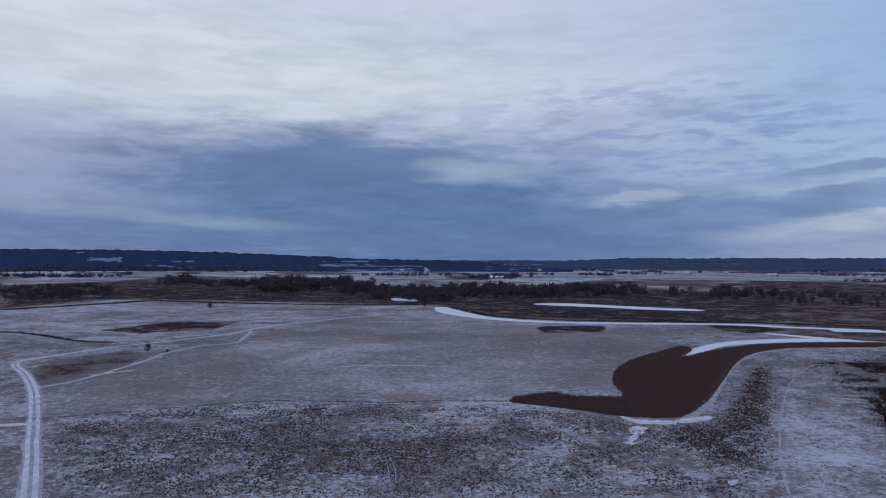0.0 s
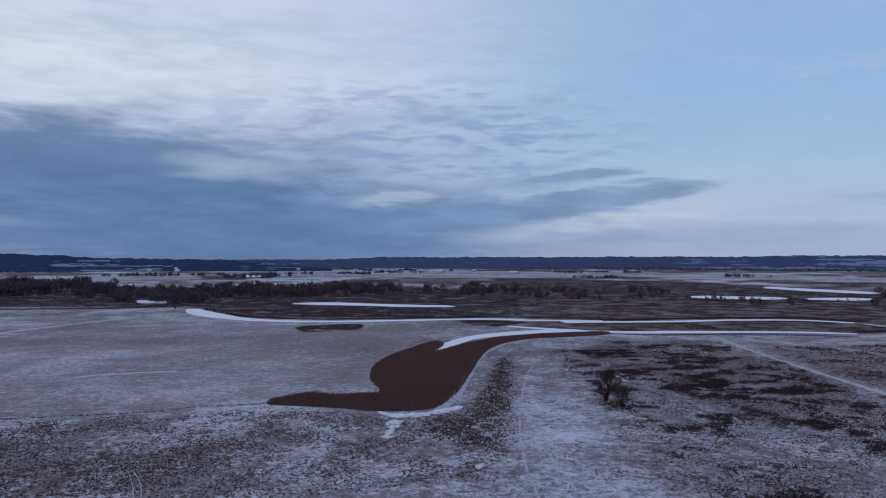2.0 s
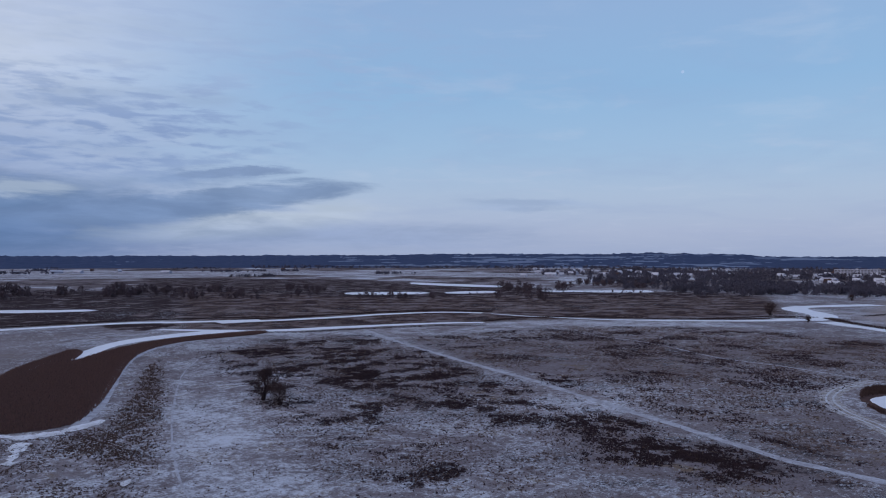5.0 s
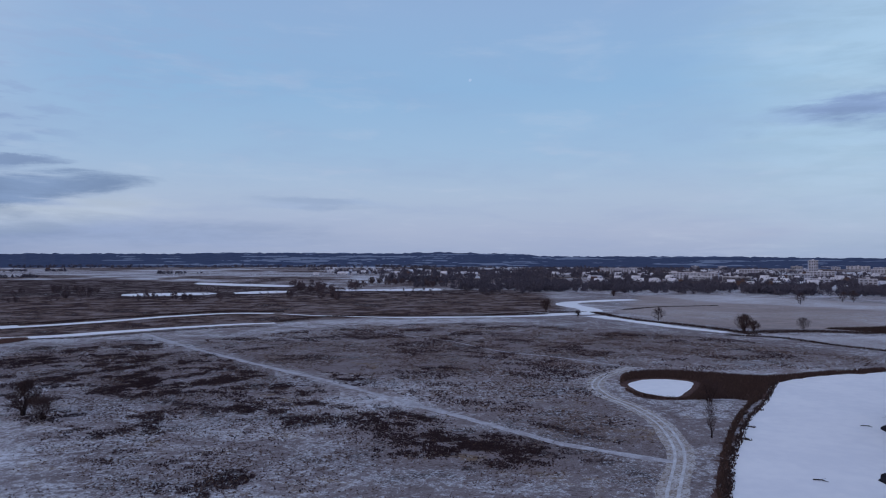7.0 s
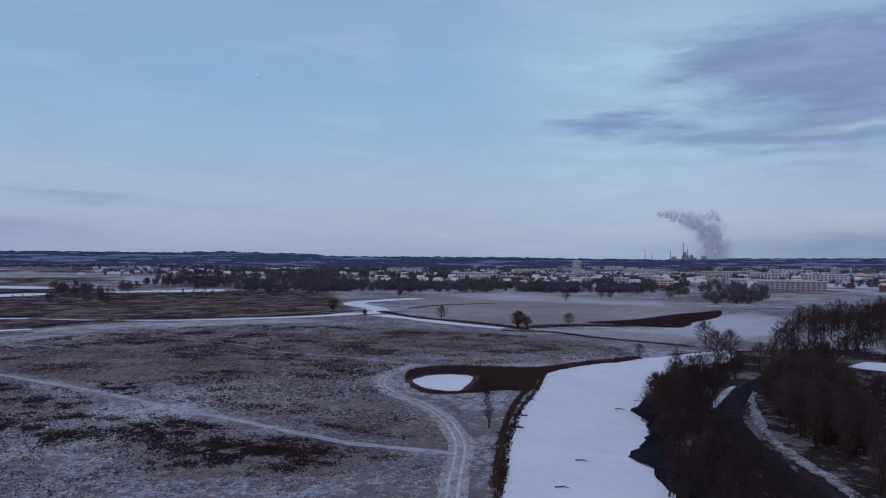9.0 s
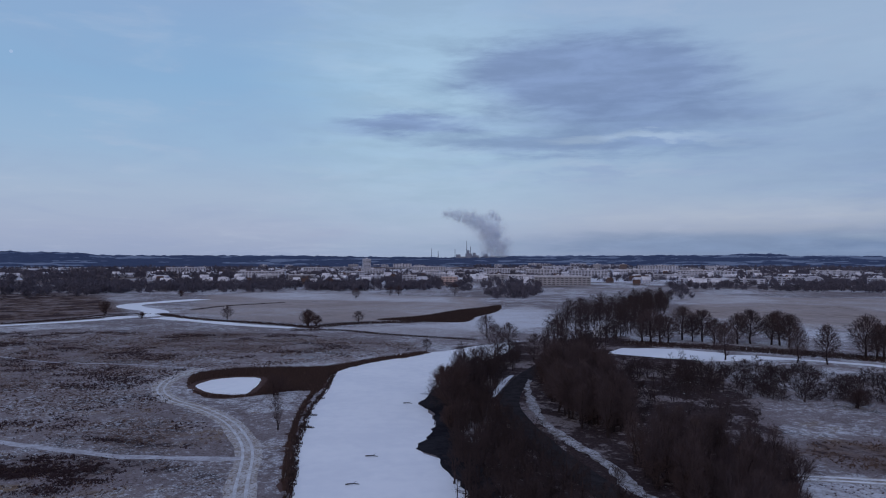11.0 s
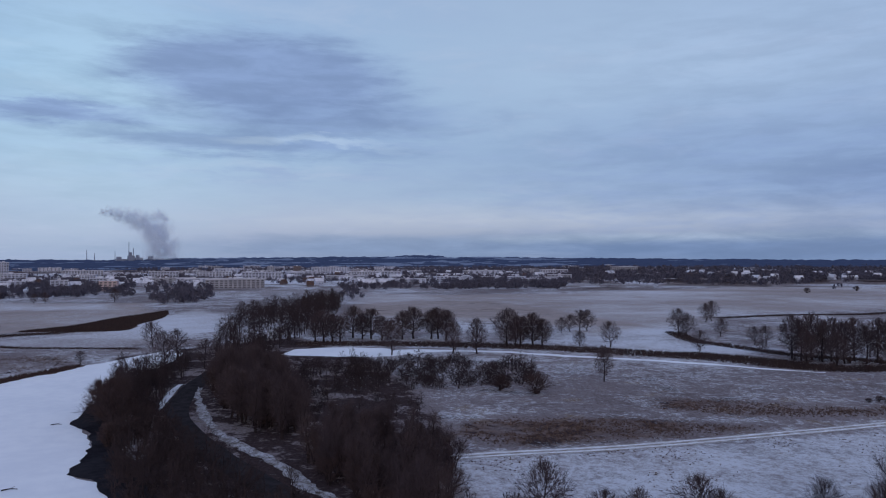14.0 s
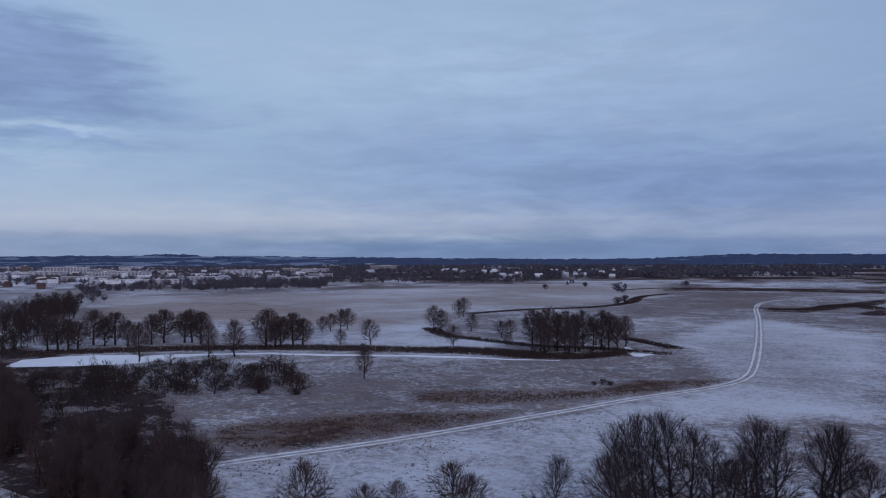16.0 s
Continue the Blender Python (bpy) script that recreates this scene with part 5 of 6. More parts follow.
# lighter builds for the thick of the wood
LIGHT = {k: kind_of(k, (101, 102), *q) for k, q in {"oak": (9, 4, 6, 0.06, 0.6), "tall": (10, 4, 6, 0.06, 0.6), "alder": (7, 4, 6, 0.036, 0.35, 1), "willow": (5, 3, 6, 0.042, 0.4, 2), "bush": (5, 3, 5, 0.045, 0.4, 2), "scrub": (5, 3, 5, 0.045, 0.4, 2)}.items()}
FIRST = {}
tree_rng = random.Random(5)


COUNT = {"tree": 0, "bush": 0}
REST = {}


def plant_tree(kind, x, y, tall, label, group, name="tree", category="tree", wide=1.0):
    i = tree_rng.randrange(len(KINDS[kind]))
    s = tall * 1.04 / FORMS[kind][0]
    key = (kind, i, label)
    m = pose(x, y, -0.05, 0, 0, tree_rng.uniform(0, 360))
    COUNT[name] += 1
    if COUNT[name] > (270 if name == "tree" else 150):
        REST.setdefault((kind, i % 2), []).append(m @ Matrix.Diagonal((s * wide, s * wide, s, 1)))
        return
    if key in FIRST:
        ob = copy_thing(FIRST[key], m)
    else:
        ob = thing_of(name, KINDS[kind][i], label, category, group)
        ob.matrix_basis = m
        FIRST[key] = ob
    ob.scale = (s * wide, s * wide, s)


def join_rest():
    """The uncounted trees of the thick woods, as one mesh."""
    tris = []
    for (kind, i), places in REST.items():
        flat = []
        for me in LIGHT[kind][i]:
            me.calc_loop_triangles()
            co = np.array([v.co for v in me.vertices])
            flat.append(co[np.array([t.vertices for t in me.loop_triangles])])
        flat = np.concatenate(flat)
        for m in places:
            a = np.array(m)
            tris.append(flat @ a[:3, :3].T + a[:3, 3])
    if tris:
        stuff("thicket", np.concatenate(tris), M_THICKET, "dense thicket of bare dark trees by the road", "wood")


def row(kind, spots, tall, label, group, name="tree", category="tree", wide=1.0):
    for (x, y), t in zip(spots, tall):
        plant_tree(kind, x, y, t, label, group, name, category, wide)


# single trees and bushes of the open meadow
row("bush", [(110.6, 185.7), (110.5, 176.8)], (9.0, 6.0), "bare many-stemmed dark bush on the frosted heath", "bushes on the heath", "bush", "bush", 0.85)
row("bush", [(-125.9, 318.2), (-184.9, 591.4), (-116.2, 314.7)], (3.2, 4.2, 1.5), "low dark bush on the snowy meadow", "bushes on the heath", "bush", "bush")
row("bush", [(534.2, 214), (494.2, 175.1), (771, 233.6), (217.9, 38.7), (434.8, 58.9), (438.2, 54.4)], (9, 4, 6, 6, 9, 6), "rounded bare bush beside the frozen river", "bushes by the river", "bush", "bush")
row("oak", [(483.6, 117.1), (438.4, 59.7), (456.3, 31)], (8, 9, 7), "single bare tree by the frozen river", "trees by the river", wide=1.2)
row("alder", [(173.9, 30.6)], (8.5,), "slender bare tree between the track and the reeds", "trees by the river", wide=0.7)
row("oak", [(317.9, -7.3), (365.5, -38.2), (715.6, 51.3), (778.2, 20.5), (778, 11.7), (776.9, -47.4)], (5, 11, 10, 9, 10, 12), "single bare tree at the river meadow", "trees by the river")
# row of trees along the side channel
row("row", [(348.7, -110.5), (341.8, -112.4), (344.2, -117.3), (346.6, -122.3), (357.6, -133), (350, -135.1), (349.9, -139.9), (342.1, -142.3), (338.7, -152), (340.3, -158.9), (335.2, -166.4), (333.3, -169.3), (326.5, -170.2), (286.1, -180), (286.2, -187.7), (283.1, -192.2), (280.7, -195.9), (287.6, -185.5)],
    (13, 15, 13, 12, 15.5, 12, 14.5, 11, 13.5, 15, 14, 15, 14, 16.5, 13, 14.5, 12, 11), "slender bare tree in a row by the channel", "row of trees by the channel", wide=1.35)
row("tall", [(285.8, -123.4), (278.2, -148.2), (272.5, -156.8)], (14, 13, 14), "broad bare tree on the channel bank", "row of trees by the channel")
row("oak", [(326.7, -240.4), (329.2, -248), (331.4, -256.3), (329.1, -259.7), (269.6, -208.5), (263.8, -221.3)], (8, 9, 11, 11, 7, 11), "bare tree on the snowy field", "trees on the field")
row("tall", [(191.3, -157.7)], (11,), "upright bare tree alone on the meadow", "trees on the field", wide=0.85)
row("oak", [(287.9, -286.9), (281.5, -285.8), (342.9, -369.8), (338.7, -360.1), (272.2, -299.7), (230.3, -241.3), (238.3, -284.1), (238.6, -292.4), (213.7, -259.3)], (13, 11, 12, 11, 9, 9, 8, 8, 6), "dark bare tree on the far bank", "trees on the field")
row("tall", [(199.9, -259.8), (193.5, -256.8), (193.4, -263.1), (187, -260.4), (187.3, -266.1), (180.5, -264.2), (182.6, -273.2), (176.1, -270.8), (176, -277), (172.1, -277), (171.8, -283.4), (173.7, -292.9), (183.9, -247.4), (176.1, -253.6)], (16, 15, 17, 15, 16, 15, 16, 14, 16, 15, 13, 13, 12, 12), "dark bare tree of a dense grove by the channel", "grove by the channel")
row("willow", [(194.2, -253.3), (186.2, -250.6), (189.4, -263), (177.3, -254), (180.1, -266.4), (169.7, -261), (172.3, -273.7), (166.8, -273.7), (180.7, -241.3), (172.1, -244.7), (164, -252.3)], (3, 3.5, 4, 3.5, 4, 3.5, 3, 2.5, 2.5, 2.5, 2.5), "low brown brushwood under the grove", "bushes on the plain", "bush", "bush", 1.4)
row("bush", [(129.1, -199.1), (128.4, -202.6), (125.5, -202.5)], (1.2, 1.6, 1.3), "low dark bush on the frosted meadow", "bushes on the plain", "bush", "bush", 1.8)
row("bush", [(338, -569.9), (338, -558.4), (563, -758), (569, -856), (193.6, -119.3), (183.6, -126)], (7, 6, 6, 6, 5, 6), "dark bush on the snowy plain", "bushes on the plain", "bush", "bush", 1.3)
# trees at the near edge of the white field
row("grown", [(65.9, -91.3), (56, -96.1), (53.5, -96.5), (42.4, -107.7), (35.3, -113)], (10.5, 16.5, 17.5, 17, 16.5), "tall many-stemmed bare tree at the edge of the white field", "trees at the field's edge")
row("near", [(56.3, -92.8), (51.6, -98.8), (48.8, -100), (46.4, -101), (42.8, -103.8), (39.8, -107.3), (33.3, -112.2)], (13, 17, 15, 13.5, 13, 15.5, 15), "tall bare tree at the edge of the white field", "trees at the field's edge")
row("oak", [(91.1, -63.9), (86, -70.4), (84.1, -75.4), (76.3, -79.6), (73, -79.7), (32, -122.3), (56.6, -91.1), (44.1, -103.2)], (9.5, 6, 6, 9, 8, 9, 11, 11), "low bare tree at the edge of the white field", "trees at the field's edge")
row("bush", [(203.5, -11.5), (214, -10.5), (196, -13.5)], (10.5, 8.5, 7.5), "wide fan-shaped bare bush leaning over the river ice", "wood by the road", "bush", "bush", 1.05)
row("willow", [(192.4, -11.8), (215.9, -16), (210.8, -12.1), (248.5, -16.5), (264.6, -22.8)], (9.5, 8, 6.5, 7, 7.5), "spreading bare willow leaning over the frozen river", "wood by the road", "bush", "bush", 1.1)
row("oak", [(225.1, -15.5), (302.3, -35.8), (320.6, -42.9), (285.3, -48)], (9, 12, 11, 10), "spreading bare tree leaning over the frozen river", "wood by the road")


def wood(outline, density, seed, lo, hi, kinds, label, clear):
    """Trees inside an outline, clear of the road, the nearest first."""
    line = spline(ROAD, 3)
    for x, y in sorted(fill(outline, density, seed).tolist(), key=lambda q: math.hypot(*q)):
        if np.min(np.hypot(line[:, 0] - x, line[:, 1] - y)) > clear:
            kind = tree_rng.choice(kinds)
            name = "bush" if kind in ("scrub", "bush", "willow") else "tree"
            plant_tree(kind, x, y, tree_rng.uniform(lo, hi) * (0.6 if name == "bush" else 1), label if name == "tree" else "tangled brown brushwood in the thick wood", "wood by the road" if name == "tree" else "brushwood", name, name)


wood([(154.6, -44.8), (157.3, -49.2), (152.4, -61.4), (144.2, -69.6), (125.5, -67.2), (105.7, -56.5), (95.9, -45.4), (104, -43.9), (128.3, -42.2)], 0.11, 83, 5.5, 10, ("alder", "alder", "willow"), "bare dark tree in the thick wood by the road", 5)
wood([(243.2, -42.9), (275.5, -55.7), (278, -64.1), (218.7, -63.3), (157.9, -48.2), (166.3, -39.5), (194.6, -37.3)], 0.085, 86, 8, 13.5, ("alder", "alder", "tall", "willow"), "bare dark tree in the thick wood by the road", 5)
wood([(245.7, -13), (280.2, -20.5), (288.7, -35.1), (261.6, -36.5), (228.7, -26), (200.2, -21.5), (172.9, -22.5), (171, -9), (202.2, -9.3)], 0.075, 90, 5, 9, ("alder", "willow"), "bare tree between the road and the frozen river", 3.2)
wood([(215.7, -10.6), (256.9, -21.8), (301.7, -40.8), (290, -45.8), (249.7, -33), (194.7, -20.2), (159.8, -20.6), (128.4, -26), (110.5, -22.3), (117.8, -10.8), (149.3, -10)], 0.085, 84, 4.5, 8.5, ("alder", "willow"), "bare tree between the road and the frozen river", 3.2)
wood([(287.7, -49.3), (396.7, -74.7), (522.5, -109.3), (599.5, -164.6), (709, -233.1), (688, -245.7), (526.8, -183.8), (403.8, -126.4), (346.2, -97.7), (286.5, -64)], 0.03, 85, 4, 13, ("alder", "oak", "tall", "willow"), "bare dark tree in the thick wood by the road", 5.0)
wood([(176.9, -9.8), (190.4, -21.5), (179.9, -27.9), (164.6, -29), (141.6, -31.6), (122.9, -34.6), (107.4, -35.3), (98.8, -33.2), (112.3, -8.2), (136.7, -7.6)], 0.12, 89, 3.5, 7.5, ("alder", "willow"), "bare tree between the road and the frozen river", 1.5)
# brushwood below the channel and at the field's edge
for x, y in fill([(276, -80), (266.7, -107.5), (266.3, -131.2), (243.1, -143.5), (226.4, -155.4), (194.9, -136), (201.6, -107), (214.8, -86.6), (209.1, -62.2)], 0.085, 81):
    plant_tree("willow", x, y, tree_rng.uniform(1.0, 5.0), "tangled brown brushwood on the wet meadow", "brushwood", "bush", "bush", 1.4)
for x, y in fill([(276, -80), (266.7, -107.5), (266.3, -131.2), (243.1, -143.5), (226.4, -155.4), (205.1, -140.8), (201.6, -107), (205.9, -83), (193.7, -57.6)], 0.004, 82):
    plant_tree("alder", x, y, tree_rng.uniform(5, 8), "bare young alder among the brushwood", "brushwood trees", "tree", "tree")
for x, y in fill([(214.2, -62.1), (210.3, -84.7), (198.7, -94.2), (169, -83.2), (146.8, -65.6), (158.3, -52), (189.1, -51.9)], 0.05, 88):
    plant_tree(tree_rng.choice(("willow", "willow", "alder")), x, y, tree_rng.uniform(1.2, 4.6), "tangled brown brushwood on the wet meadow", "brushwood", "bush", "bush", 1.2)
for x, y in fill([(106.1, -57.6), (85, -76.2), (71.1, -86.3), (31.7, -129.3), (27.3, -111.2), (63.1, -76.7), (90.2, -50.6)], 0.11, 87):
    plant_tree("willow", x, y, tree_rng.uniform(1.5, 4.8), "tangled brown brushwood at the field's edge", "brushwood", "bush", "bush")
join_rest()

# ---------------------------------------------------------------- the town
def box(v, f, x0, x1, y0, y1, z0, z1):
    k = len(v)
    v += [(x, y, z) for z in (z0, z1) for y in (y0, y1) for x in (x0, x1)]
    f += [(k, k + 2, k + 3, k + 1), (k + 4, k + 5, k + 7, k + 6), (k, k + 1, k + 5, k + 4), (k + 2, k + 6, k + 7, k + 3), (k, k + 4, k + 6, k + 2), (k + 1, k + 3, k + 7, k + 5)]


def boxes(name, items, mat):
    v, f = [], []
    for it in items:
        box(v, f, *it)
    return mesh_from(name, v, f, mat)


PANES = {}


def window_mesh(w, h):
    if (w, h) not in PANES:
        PANES[(w, h)] = boxes("window", [(-w / 2, w / 2, -0.06, 0.06, 0, h)], M_GLASS)
    return PANES[(w, h)]


def apartment_block(x, y, turn, long, deep, floors, mat, label, bays):
    """A flat-roofed block; its front looks along its own -y."""
    tall = floors * 3.0 + 0.8
    root = tagged(new("apartment_block"), label, "building", "blocks of the town")
    root.matrix_basis = pose(x, y, 0, 0, 0, turn)
    part("wall", boxes("wall", [(-long / 2, long / 2, -deep / 2, deep / 2, -0.3, tall)], mat), root)
    part("roof", boxes("roof", [(-long / 2 - 0.4, long / 2 + 0.4, -deep / 2 - 0.4, deep / 2 + 0.4, tall, tall + 0.5), (-2, 2, -2, 2, tall + 0.5, tall + 2.6)], M_ROOFSNOW), root, "flat snow-covered roof")
    w = min(long / bays * 0.6, 4.5)
    for fl in range(floors):
        for b in range(bays):
            part("window", window_mesh(round(w, 1), 1.5), root).location = (-long / 2 + (b + 0.5) * long / bays, -deep / 2, 0.9 + fl * 3.0)
    return root


def house_meshes(long, deep, eave, ridge, mat, roofing):
    v, f = [], []
    box(v, f, -long / 2, long / 2, -deep / 2, deep / 2, -0.3, eave)
    k = len(v)
    v += [(-long / 2, -deep / 2, eave), (-long / 2, deep / 2, eave), (-long / 2, 0, ridge), (long / 2, -deep / 2, eave), (long / 2, deep / 2, eave), (long / 2, 0, ridge)]
    f += [(k, k + 2, k + 1), (k + 3, k + 4, k + 5)]
    o, t = 0.5, 0.3
    rv = []
    for s in (-1, 1):
        for xx in (-long / 2 - o, long / 2 + o):
            rv += [(xx, s * (deep / 2 + o), eave - 0.3), (xx, 0, ridge + 0.1), (xx, 0, ridge + 0.1 + t), (xx, s * (deep / 2 + o), eave - 0.3 + t)]
    rf = []
    for s in (0, 8):
        rf += [(s, s + 1, s + 5, s + 4), (s + 3, s + 7, s + 6, s + 2), (s, s + 4, s + 7, s + 3), (s, s + 3, s + 2, s + 1), (s + 4, s + 5, s + 6, s + 7)]
    return mesh_from("wall", v, f, mat), mesh_from("roof", rv, rf, roofing), boxes("chimney", [(long * 0.2, long * 0.2 + 0.8, 0.3, 1.1, eave, ridge + 1.2)], M_BRICK)


def build_house(long, deep, eave, ridge, mat, roofing, label):
    root = tagged(new("house"), label, "house", "houses of the town")
    wall, roof, chimney = house_meshes(long, deep, eave, ridge, mat, roofing)
    part("wall", wall, root), part("chimney", chimney, part("roof", roof, root))
    for k in range(3):
        part("window", window_mesh(1.4, 1.4), root).location = (-long / 2 + (k + 0.5) * long / 3, -deep / 2, 1.0)
    return root


def polar(az, dist):
    return math.sin(radians(az)) * dist, math.cos(radians(az)) * dist


def build_town():
    rng = random.Random(9)
    # well-marked blocks: azimuth, distance, length, floors, walls
    marked = [
        (101.7, -0.9, 1085, 80, 4, M_PANEL), (87.1, -0.7, 1250, 40, 3, M_PLASTER), (98.7, -0.8, 1300, 50, 3, M_PLASTER),
        (86.7, -1.0, 1650, 17, 12, M_PLASTER), (104.3, -1.0, 2200, 20, 7, M_PANEL), (106.2, -1.0, 2200, 20, 7, M_BRICK), (108.7, -1.0, 2100, 105, 6, M_PLASTER),
        (78.9, -1.0, 1500, 90, 4, M_PLASTER), (73.5, -1.0, 1900, 90, 5, M_PLASTER), (90.0, -1.0, 1150, 22, 4, M_PLASTER), (93.1, -1.0, 1070, 22, 4, M_PINK),
        (100.2, -1.0, 1600, 70, 5, M_PLASTER), (103.6, -1.0, 1500, 75, 5, M_PLASTER), (111.1, -1.0, 1700, 60, 4, M_PLASTER), (96.7, -1.0, 1700, 60, 5, M_PLASTER),
        (87.2, -1.0, 1600, 50, 5, M_PLASTER), (82.9, -1.0, 1800, 60, 5, M_PLASTER), (91.5, -1.0, 2000, 90, 5, M_PLASTER), (131.0, -1.0, 2300, 80, 5, M_PANEL), (125.8, -1.0, 1900, 70, 4, M_PLASTER),
    ]
    for az, _, dist, long, floors, mat in marked:
        x, y = polar(az, dist)
        label = {M_PINK: "salmon-coloured apartment block in the town", M_BRICK: "brown brick tower block in the town", M_PANEL: "grey panel tower block in the town"}.get(mat, "pale plastered apartment block in the town")
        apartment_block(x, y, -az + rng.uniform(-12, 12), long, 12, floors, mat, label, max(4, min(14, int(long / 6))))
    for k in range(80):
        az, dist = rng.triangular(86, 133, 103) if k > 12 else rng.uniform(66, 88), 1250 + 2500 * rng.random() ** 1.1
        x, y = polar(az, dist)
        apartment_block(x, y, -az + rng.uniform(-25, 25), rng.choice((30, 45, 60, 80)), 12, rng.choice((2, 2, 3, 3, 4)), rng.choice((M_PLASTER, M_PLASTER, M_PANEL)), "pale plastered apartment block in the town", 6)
    kinds = [build_house(11, 8, 3.2, 7.5, M_PLASTER, M_ROOFSNOW, "pale house with a snow-covered gable roof"), build_house(14, 9, 5.6, 10, M_PLASTER, M_ROOFSNOW, "two-storey pale house with a snowy roof"),
             build_house(10, 8, 3.2, 8, M_BRICK, M_TILE, "brick house with a dark tiled roof"), build_house(26, 12, 4.5, 8, M_PLASTER, M_ROOFSNOW, "long pale hall with a snowy roof")]
    spots = []
    for _ in range(170):
        spots.append((rng.uniform(71, 114), 1110 + 1100 * rng.random() ** 1.2))
    for _ in range(60):
        spots.append((rng.uniform(110, 150), rng.uniform(1400, 2100)))
    for _ in range(34):
        spots.append((rng.uniform(50, 70), rng.uniform(1600, 2500)))
    for _ in range(12):
        spots.append((rng.uniform(-5, 36), rng.uniform(2000, 2800)))
    for i, (az, dist) in enumerate(spots):
        m = pose(*polar(az, dist), 0, 0, 0, -az + rng.uniform(-50, 50))
        if i < 4:
            kinds[i].matrix_basis = m
        else:
            copy_thing(kinds[rng.choice((0, 0, 1, 1, 2, 3))], m)


build_town()


def chimney_stack(az, tall, wide):
    x, y = polar(az, 4600)
    v, f = [], []
    for k in range(4):
        z0, z1 = tall * k / 4, tall * (k + 1) / 4
        tube(v, f, (0, 0, z0), (0, 0, z1), wide * (1 - 0.12 * k), wide * (1 - 0.12 * (k + 1)), 10)
    root = tagged(new("chimney_stack", mesh_from("chimney_stack", v, f, M_HAZED_CONCRETE)), "tall slender industrial chimney on the horizon", "chimney", "chimneys on the horizon")
    root.location = (x, y, 0)


for az, _, tall, wide in ((91.7, 0.3, 98, 2.5), (92.2, 0.3, 80, 3), (93.5, 0.3, 92, 2.5), (94.4, 0.3, 142, 3), (94.7, 0.3, 108, 3.5), (96.0, 0.3, 92, 2.5)):
    chimney_stack(az, tall, wide)


def boiler_house(az, dist, long, tall, stage):
    """A stepped hall of the power station."""
    root = tagged(new("boiler_house"), "grey boiler house of the power station, haze painted in", "power station", "halls of the power station")
    root.matrix_basis = pose(*polar(az, dist), 0, 0, 0, -az + 8)
    part("wall", boxes("wall", [(-long / 2, long / 2, -20, 20, -0.5, tall), (-long / 2 + 6, -long / 2 + 6 + long * stage, -14, 14, tall, tall * 1.3)], M_HAZED_CONCRETE), root)
    part("roof", boxes("roof", [(long * (stage - 0.5) + 6.5, long / 2 + 0.5, -20.5, 20.5, tall, tall + 1.2)], M_ROOFSNOW), root, "snow-covered flat roof")


for az, long, tall, stage in ((94.55, 34, 66, 0.4), (95.05, 40, 54, 0.4), (93.9, 60, 46, 0.4), (96.1, 80, 48, 0.3)):
    boiler_house(az, 4560, long, tall, stage)


def arched_hall(az, dist, span, long):
    root = tagged(new("arched_hall"), "white hall with a rounded roof at the field's edge", "hall")
    root.matrix_basis = pose(*polar(az, dist), 0, 0, 0, -az)
    arc = [(math.cos(math.pi * k / 16) * span / 2, math.sin(math.pi * k / 16) * span * 0.3 + 3) for k in range(17)]
    v = [(x, y, z) for y in (-long / 2, long / 2) for x, z in arc]
    f = [(k, k + 1, k + 18, k + 17) for k in range(16)]
    part("roof", mesh_from("roof", v, f, M_ROOFSNOW), root, "snow-white vaulted roof")
    w = [(x, y, z - 0.05) for y in (-long / 2 + 0.4, long / 2 - 0.4) for x, z in [(span / 2 - 0.2, -0.3)] + arc + [(-span / 2 + 0.2, -0.3)]]
    part("wall", mesh_from("wall", w, [tuple(range(19)), tuple(range(37, 18, -1)), (0, 19, 20, 1), (17, 36, 37, 18)], M_PLASTER), root)
    part("gate", boxes("gate", [(-3, 3, -long / 2 + 0.2, -long / 2 + 0.5, 0, 4.5)], M_GLASS), root, "dark sliding gate")


arched_hall(119.1, 1290, 30, 40)


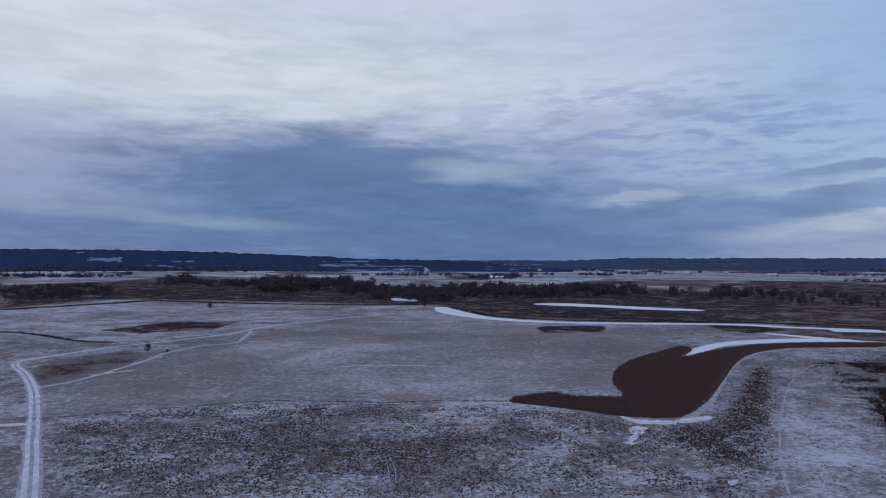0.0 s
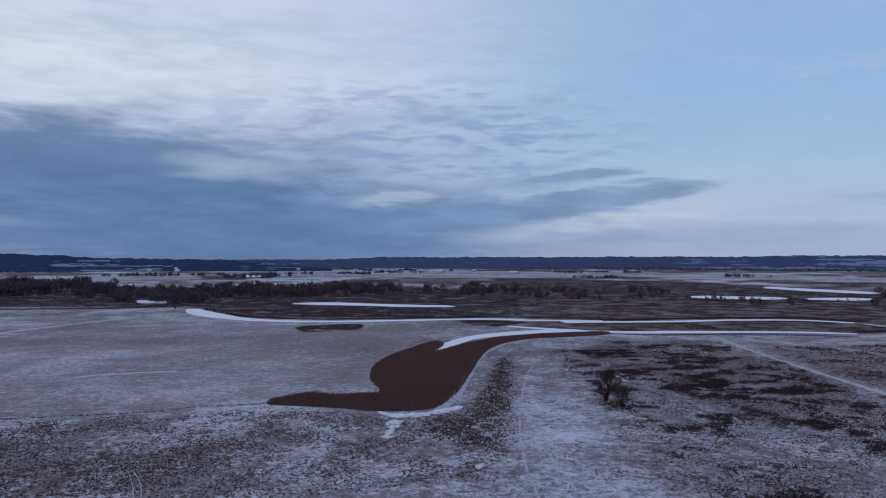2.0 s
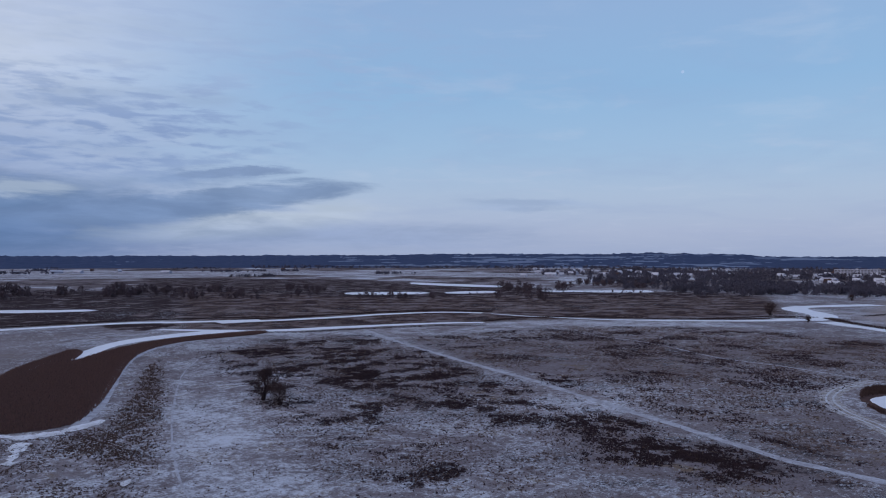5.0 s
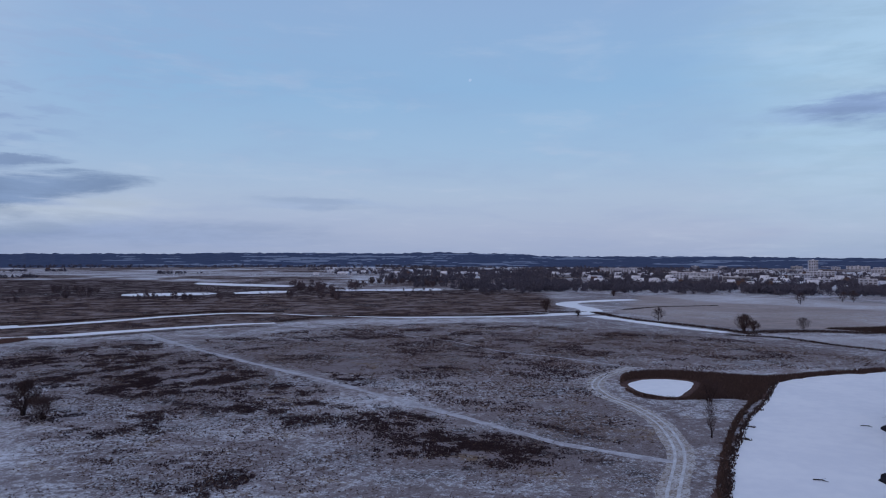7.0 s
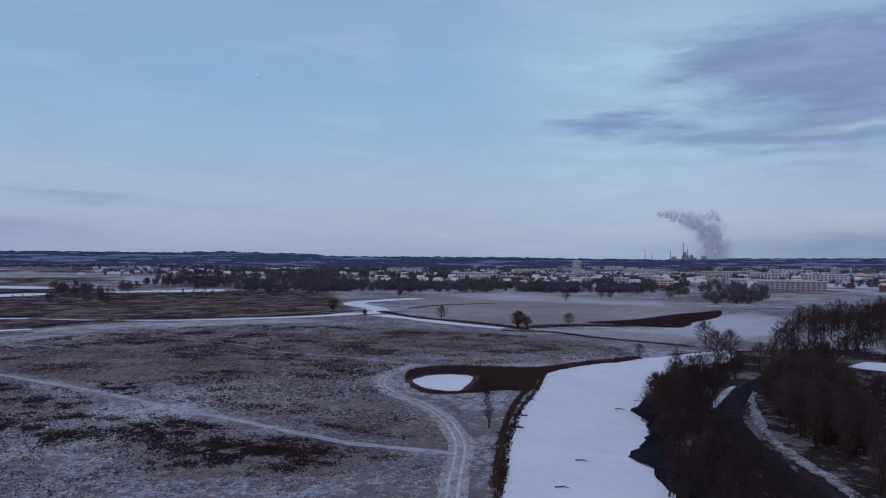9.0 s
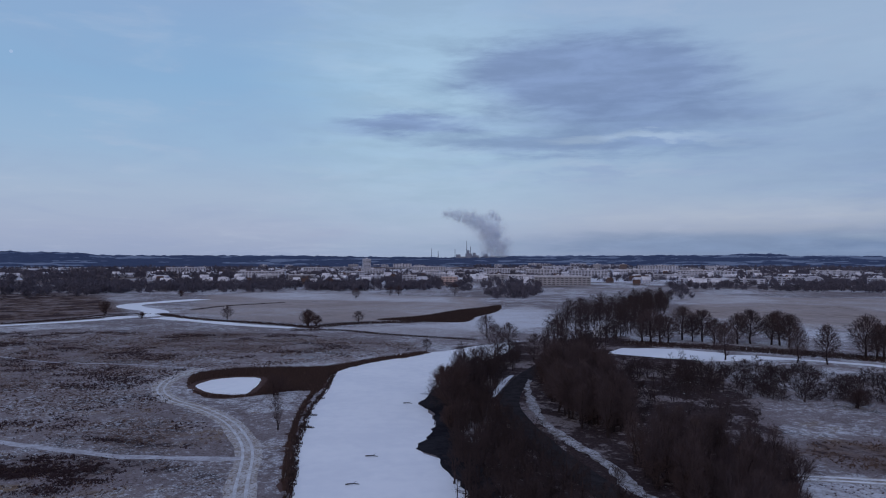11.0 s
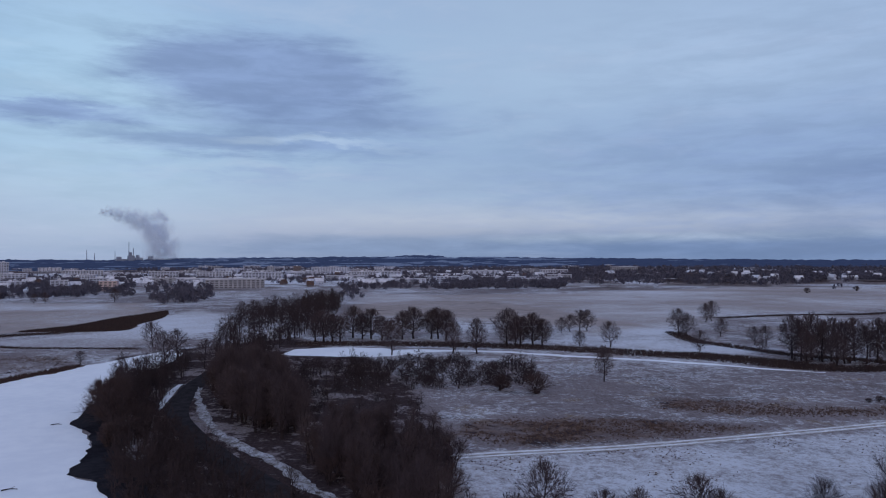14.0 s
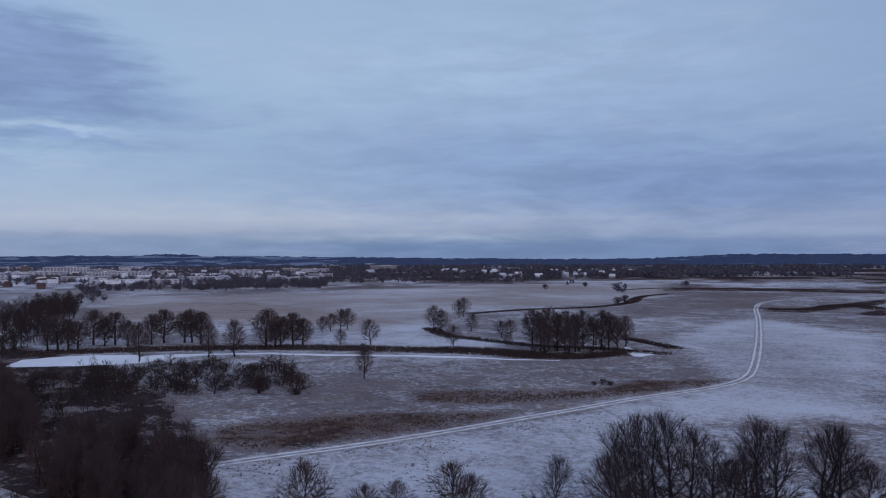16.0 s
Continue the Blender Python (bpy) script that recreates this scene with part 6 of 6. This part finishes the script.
def build_plume():
    rng = np.random.RandomState(3)
    a0, _ = 96.6, 0.3
    x, y = polar(a0, 4550)
    u = np.array((math.cos(radians(a0)), -math.sin(radians(a0)), 0.0))
    w = np.array((math.sin(radians(a0)), math.cos(radians(a0)), 0.0))
    # core line: sideways, height, radius in metres
    core = [(4, 60, 92), (2, 95, 94), (0, 135, 92), (-10, 165, 88), (-26, 190, 86), (-50, 218, 80), (-80, 243, 72), (-115, 262, 66), (-150, 276, 60), (-190, 288, 52), (-230, 297, 44), (-268, 304, 36), (-305, 309, 28), (-2, 286, 34), (-20, 304, 30), (20, 276, 26)]
    tris = []
    for s, z, r in core:
        n = int(26000 * (r / 70) ** 2)
        d = rng.randn(n, 3) * r * 0.46
        puffs = rng.randn(14, 3) * r * 0.6
        near = np.argmin(((d[:, None, :] - puffs[None]) ** 2).sum(2), axis=1)
        d = d * 0.72 + puffs[near] * 0.28
        p = np.array((x, y, z)) + (s + d[:, :1]) * u + d[:, 1:2] * w + d[:, 2:] * np.array((0, 0, 1.0))
        tris.append(p[:, None, :] + rng.randn(n, 3, 3) * 0.55)
    stuff("steam_plume", np.concatenate(tris), M_SMOKE, "grey-blue steam plume rising on the horizon", "steam")


build_plume()


def build_moon():
    az, el = 62.3, 13.5
    bm = bmesh.new()
    bmesh.ops.create_icosphere(bm, subdivisions=3, radius=9)
    me = bpy.data.meshes.new("moon")
    bm.to_mesh(me)
    bm.free()
    me.materials.append(moon_material())
    ob = tagged(new("moon", me), "small pale moon in the blue sky", "moon", kind="structure")
    r = 4700
    ob.location = (math.sin(radians(az)) * math.cos(radians(el)) * r, math.cos(radians(az)) * math.cos(radians(el)) * r, H + math.sin(radians(el)) * r)


build_moon()


def driftwood(x, y, turn):
    v, f = [], []
    tube(v, f, (-1.2, 0, 0.2), (0.2, 0.1, 0.3), 0.12, 0.1, 5)
    tube(v, f, (0.2, 0.1, 0.3), (1.3, -0.1, 0.15), 0.1, 0.05, 5)
    tube(v, f, (0.1, 0.1, 0.25), (0.8, 0.5, 0.5), 0.06, 0.02, 4)
    tube(v, f, (-0.5, 0, 0.2), (-0.9, -0.4, 0.45), 0.05, 0.02, 4)
    ob = tagged(new("driftwood", mesh_from("driftwood", v, f, M_BARK)), "dark branch frozen into the snowy river ice", "driftwood", "branches on the ice")
    ob.matrix_basis = pose(x, y, 0.0, 0, 0, turn)


for k, (x, y) in enumerate([(204, 0.5), (150, 7.6), (131.6, 10)]):
    driftwood(x, y, -100 + 8 * k)
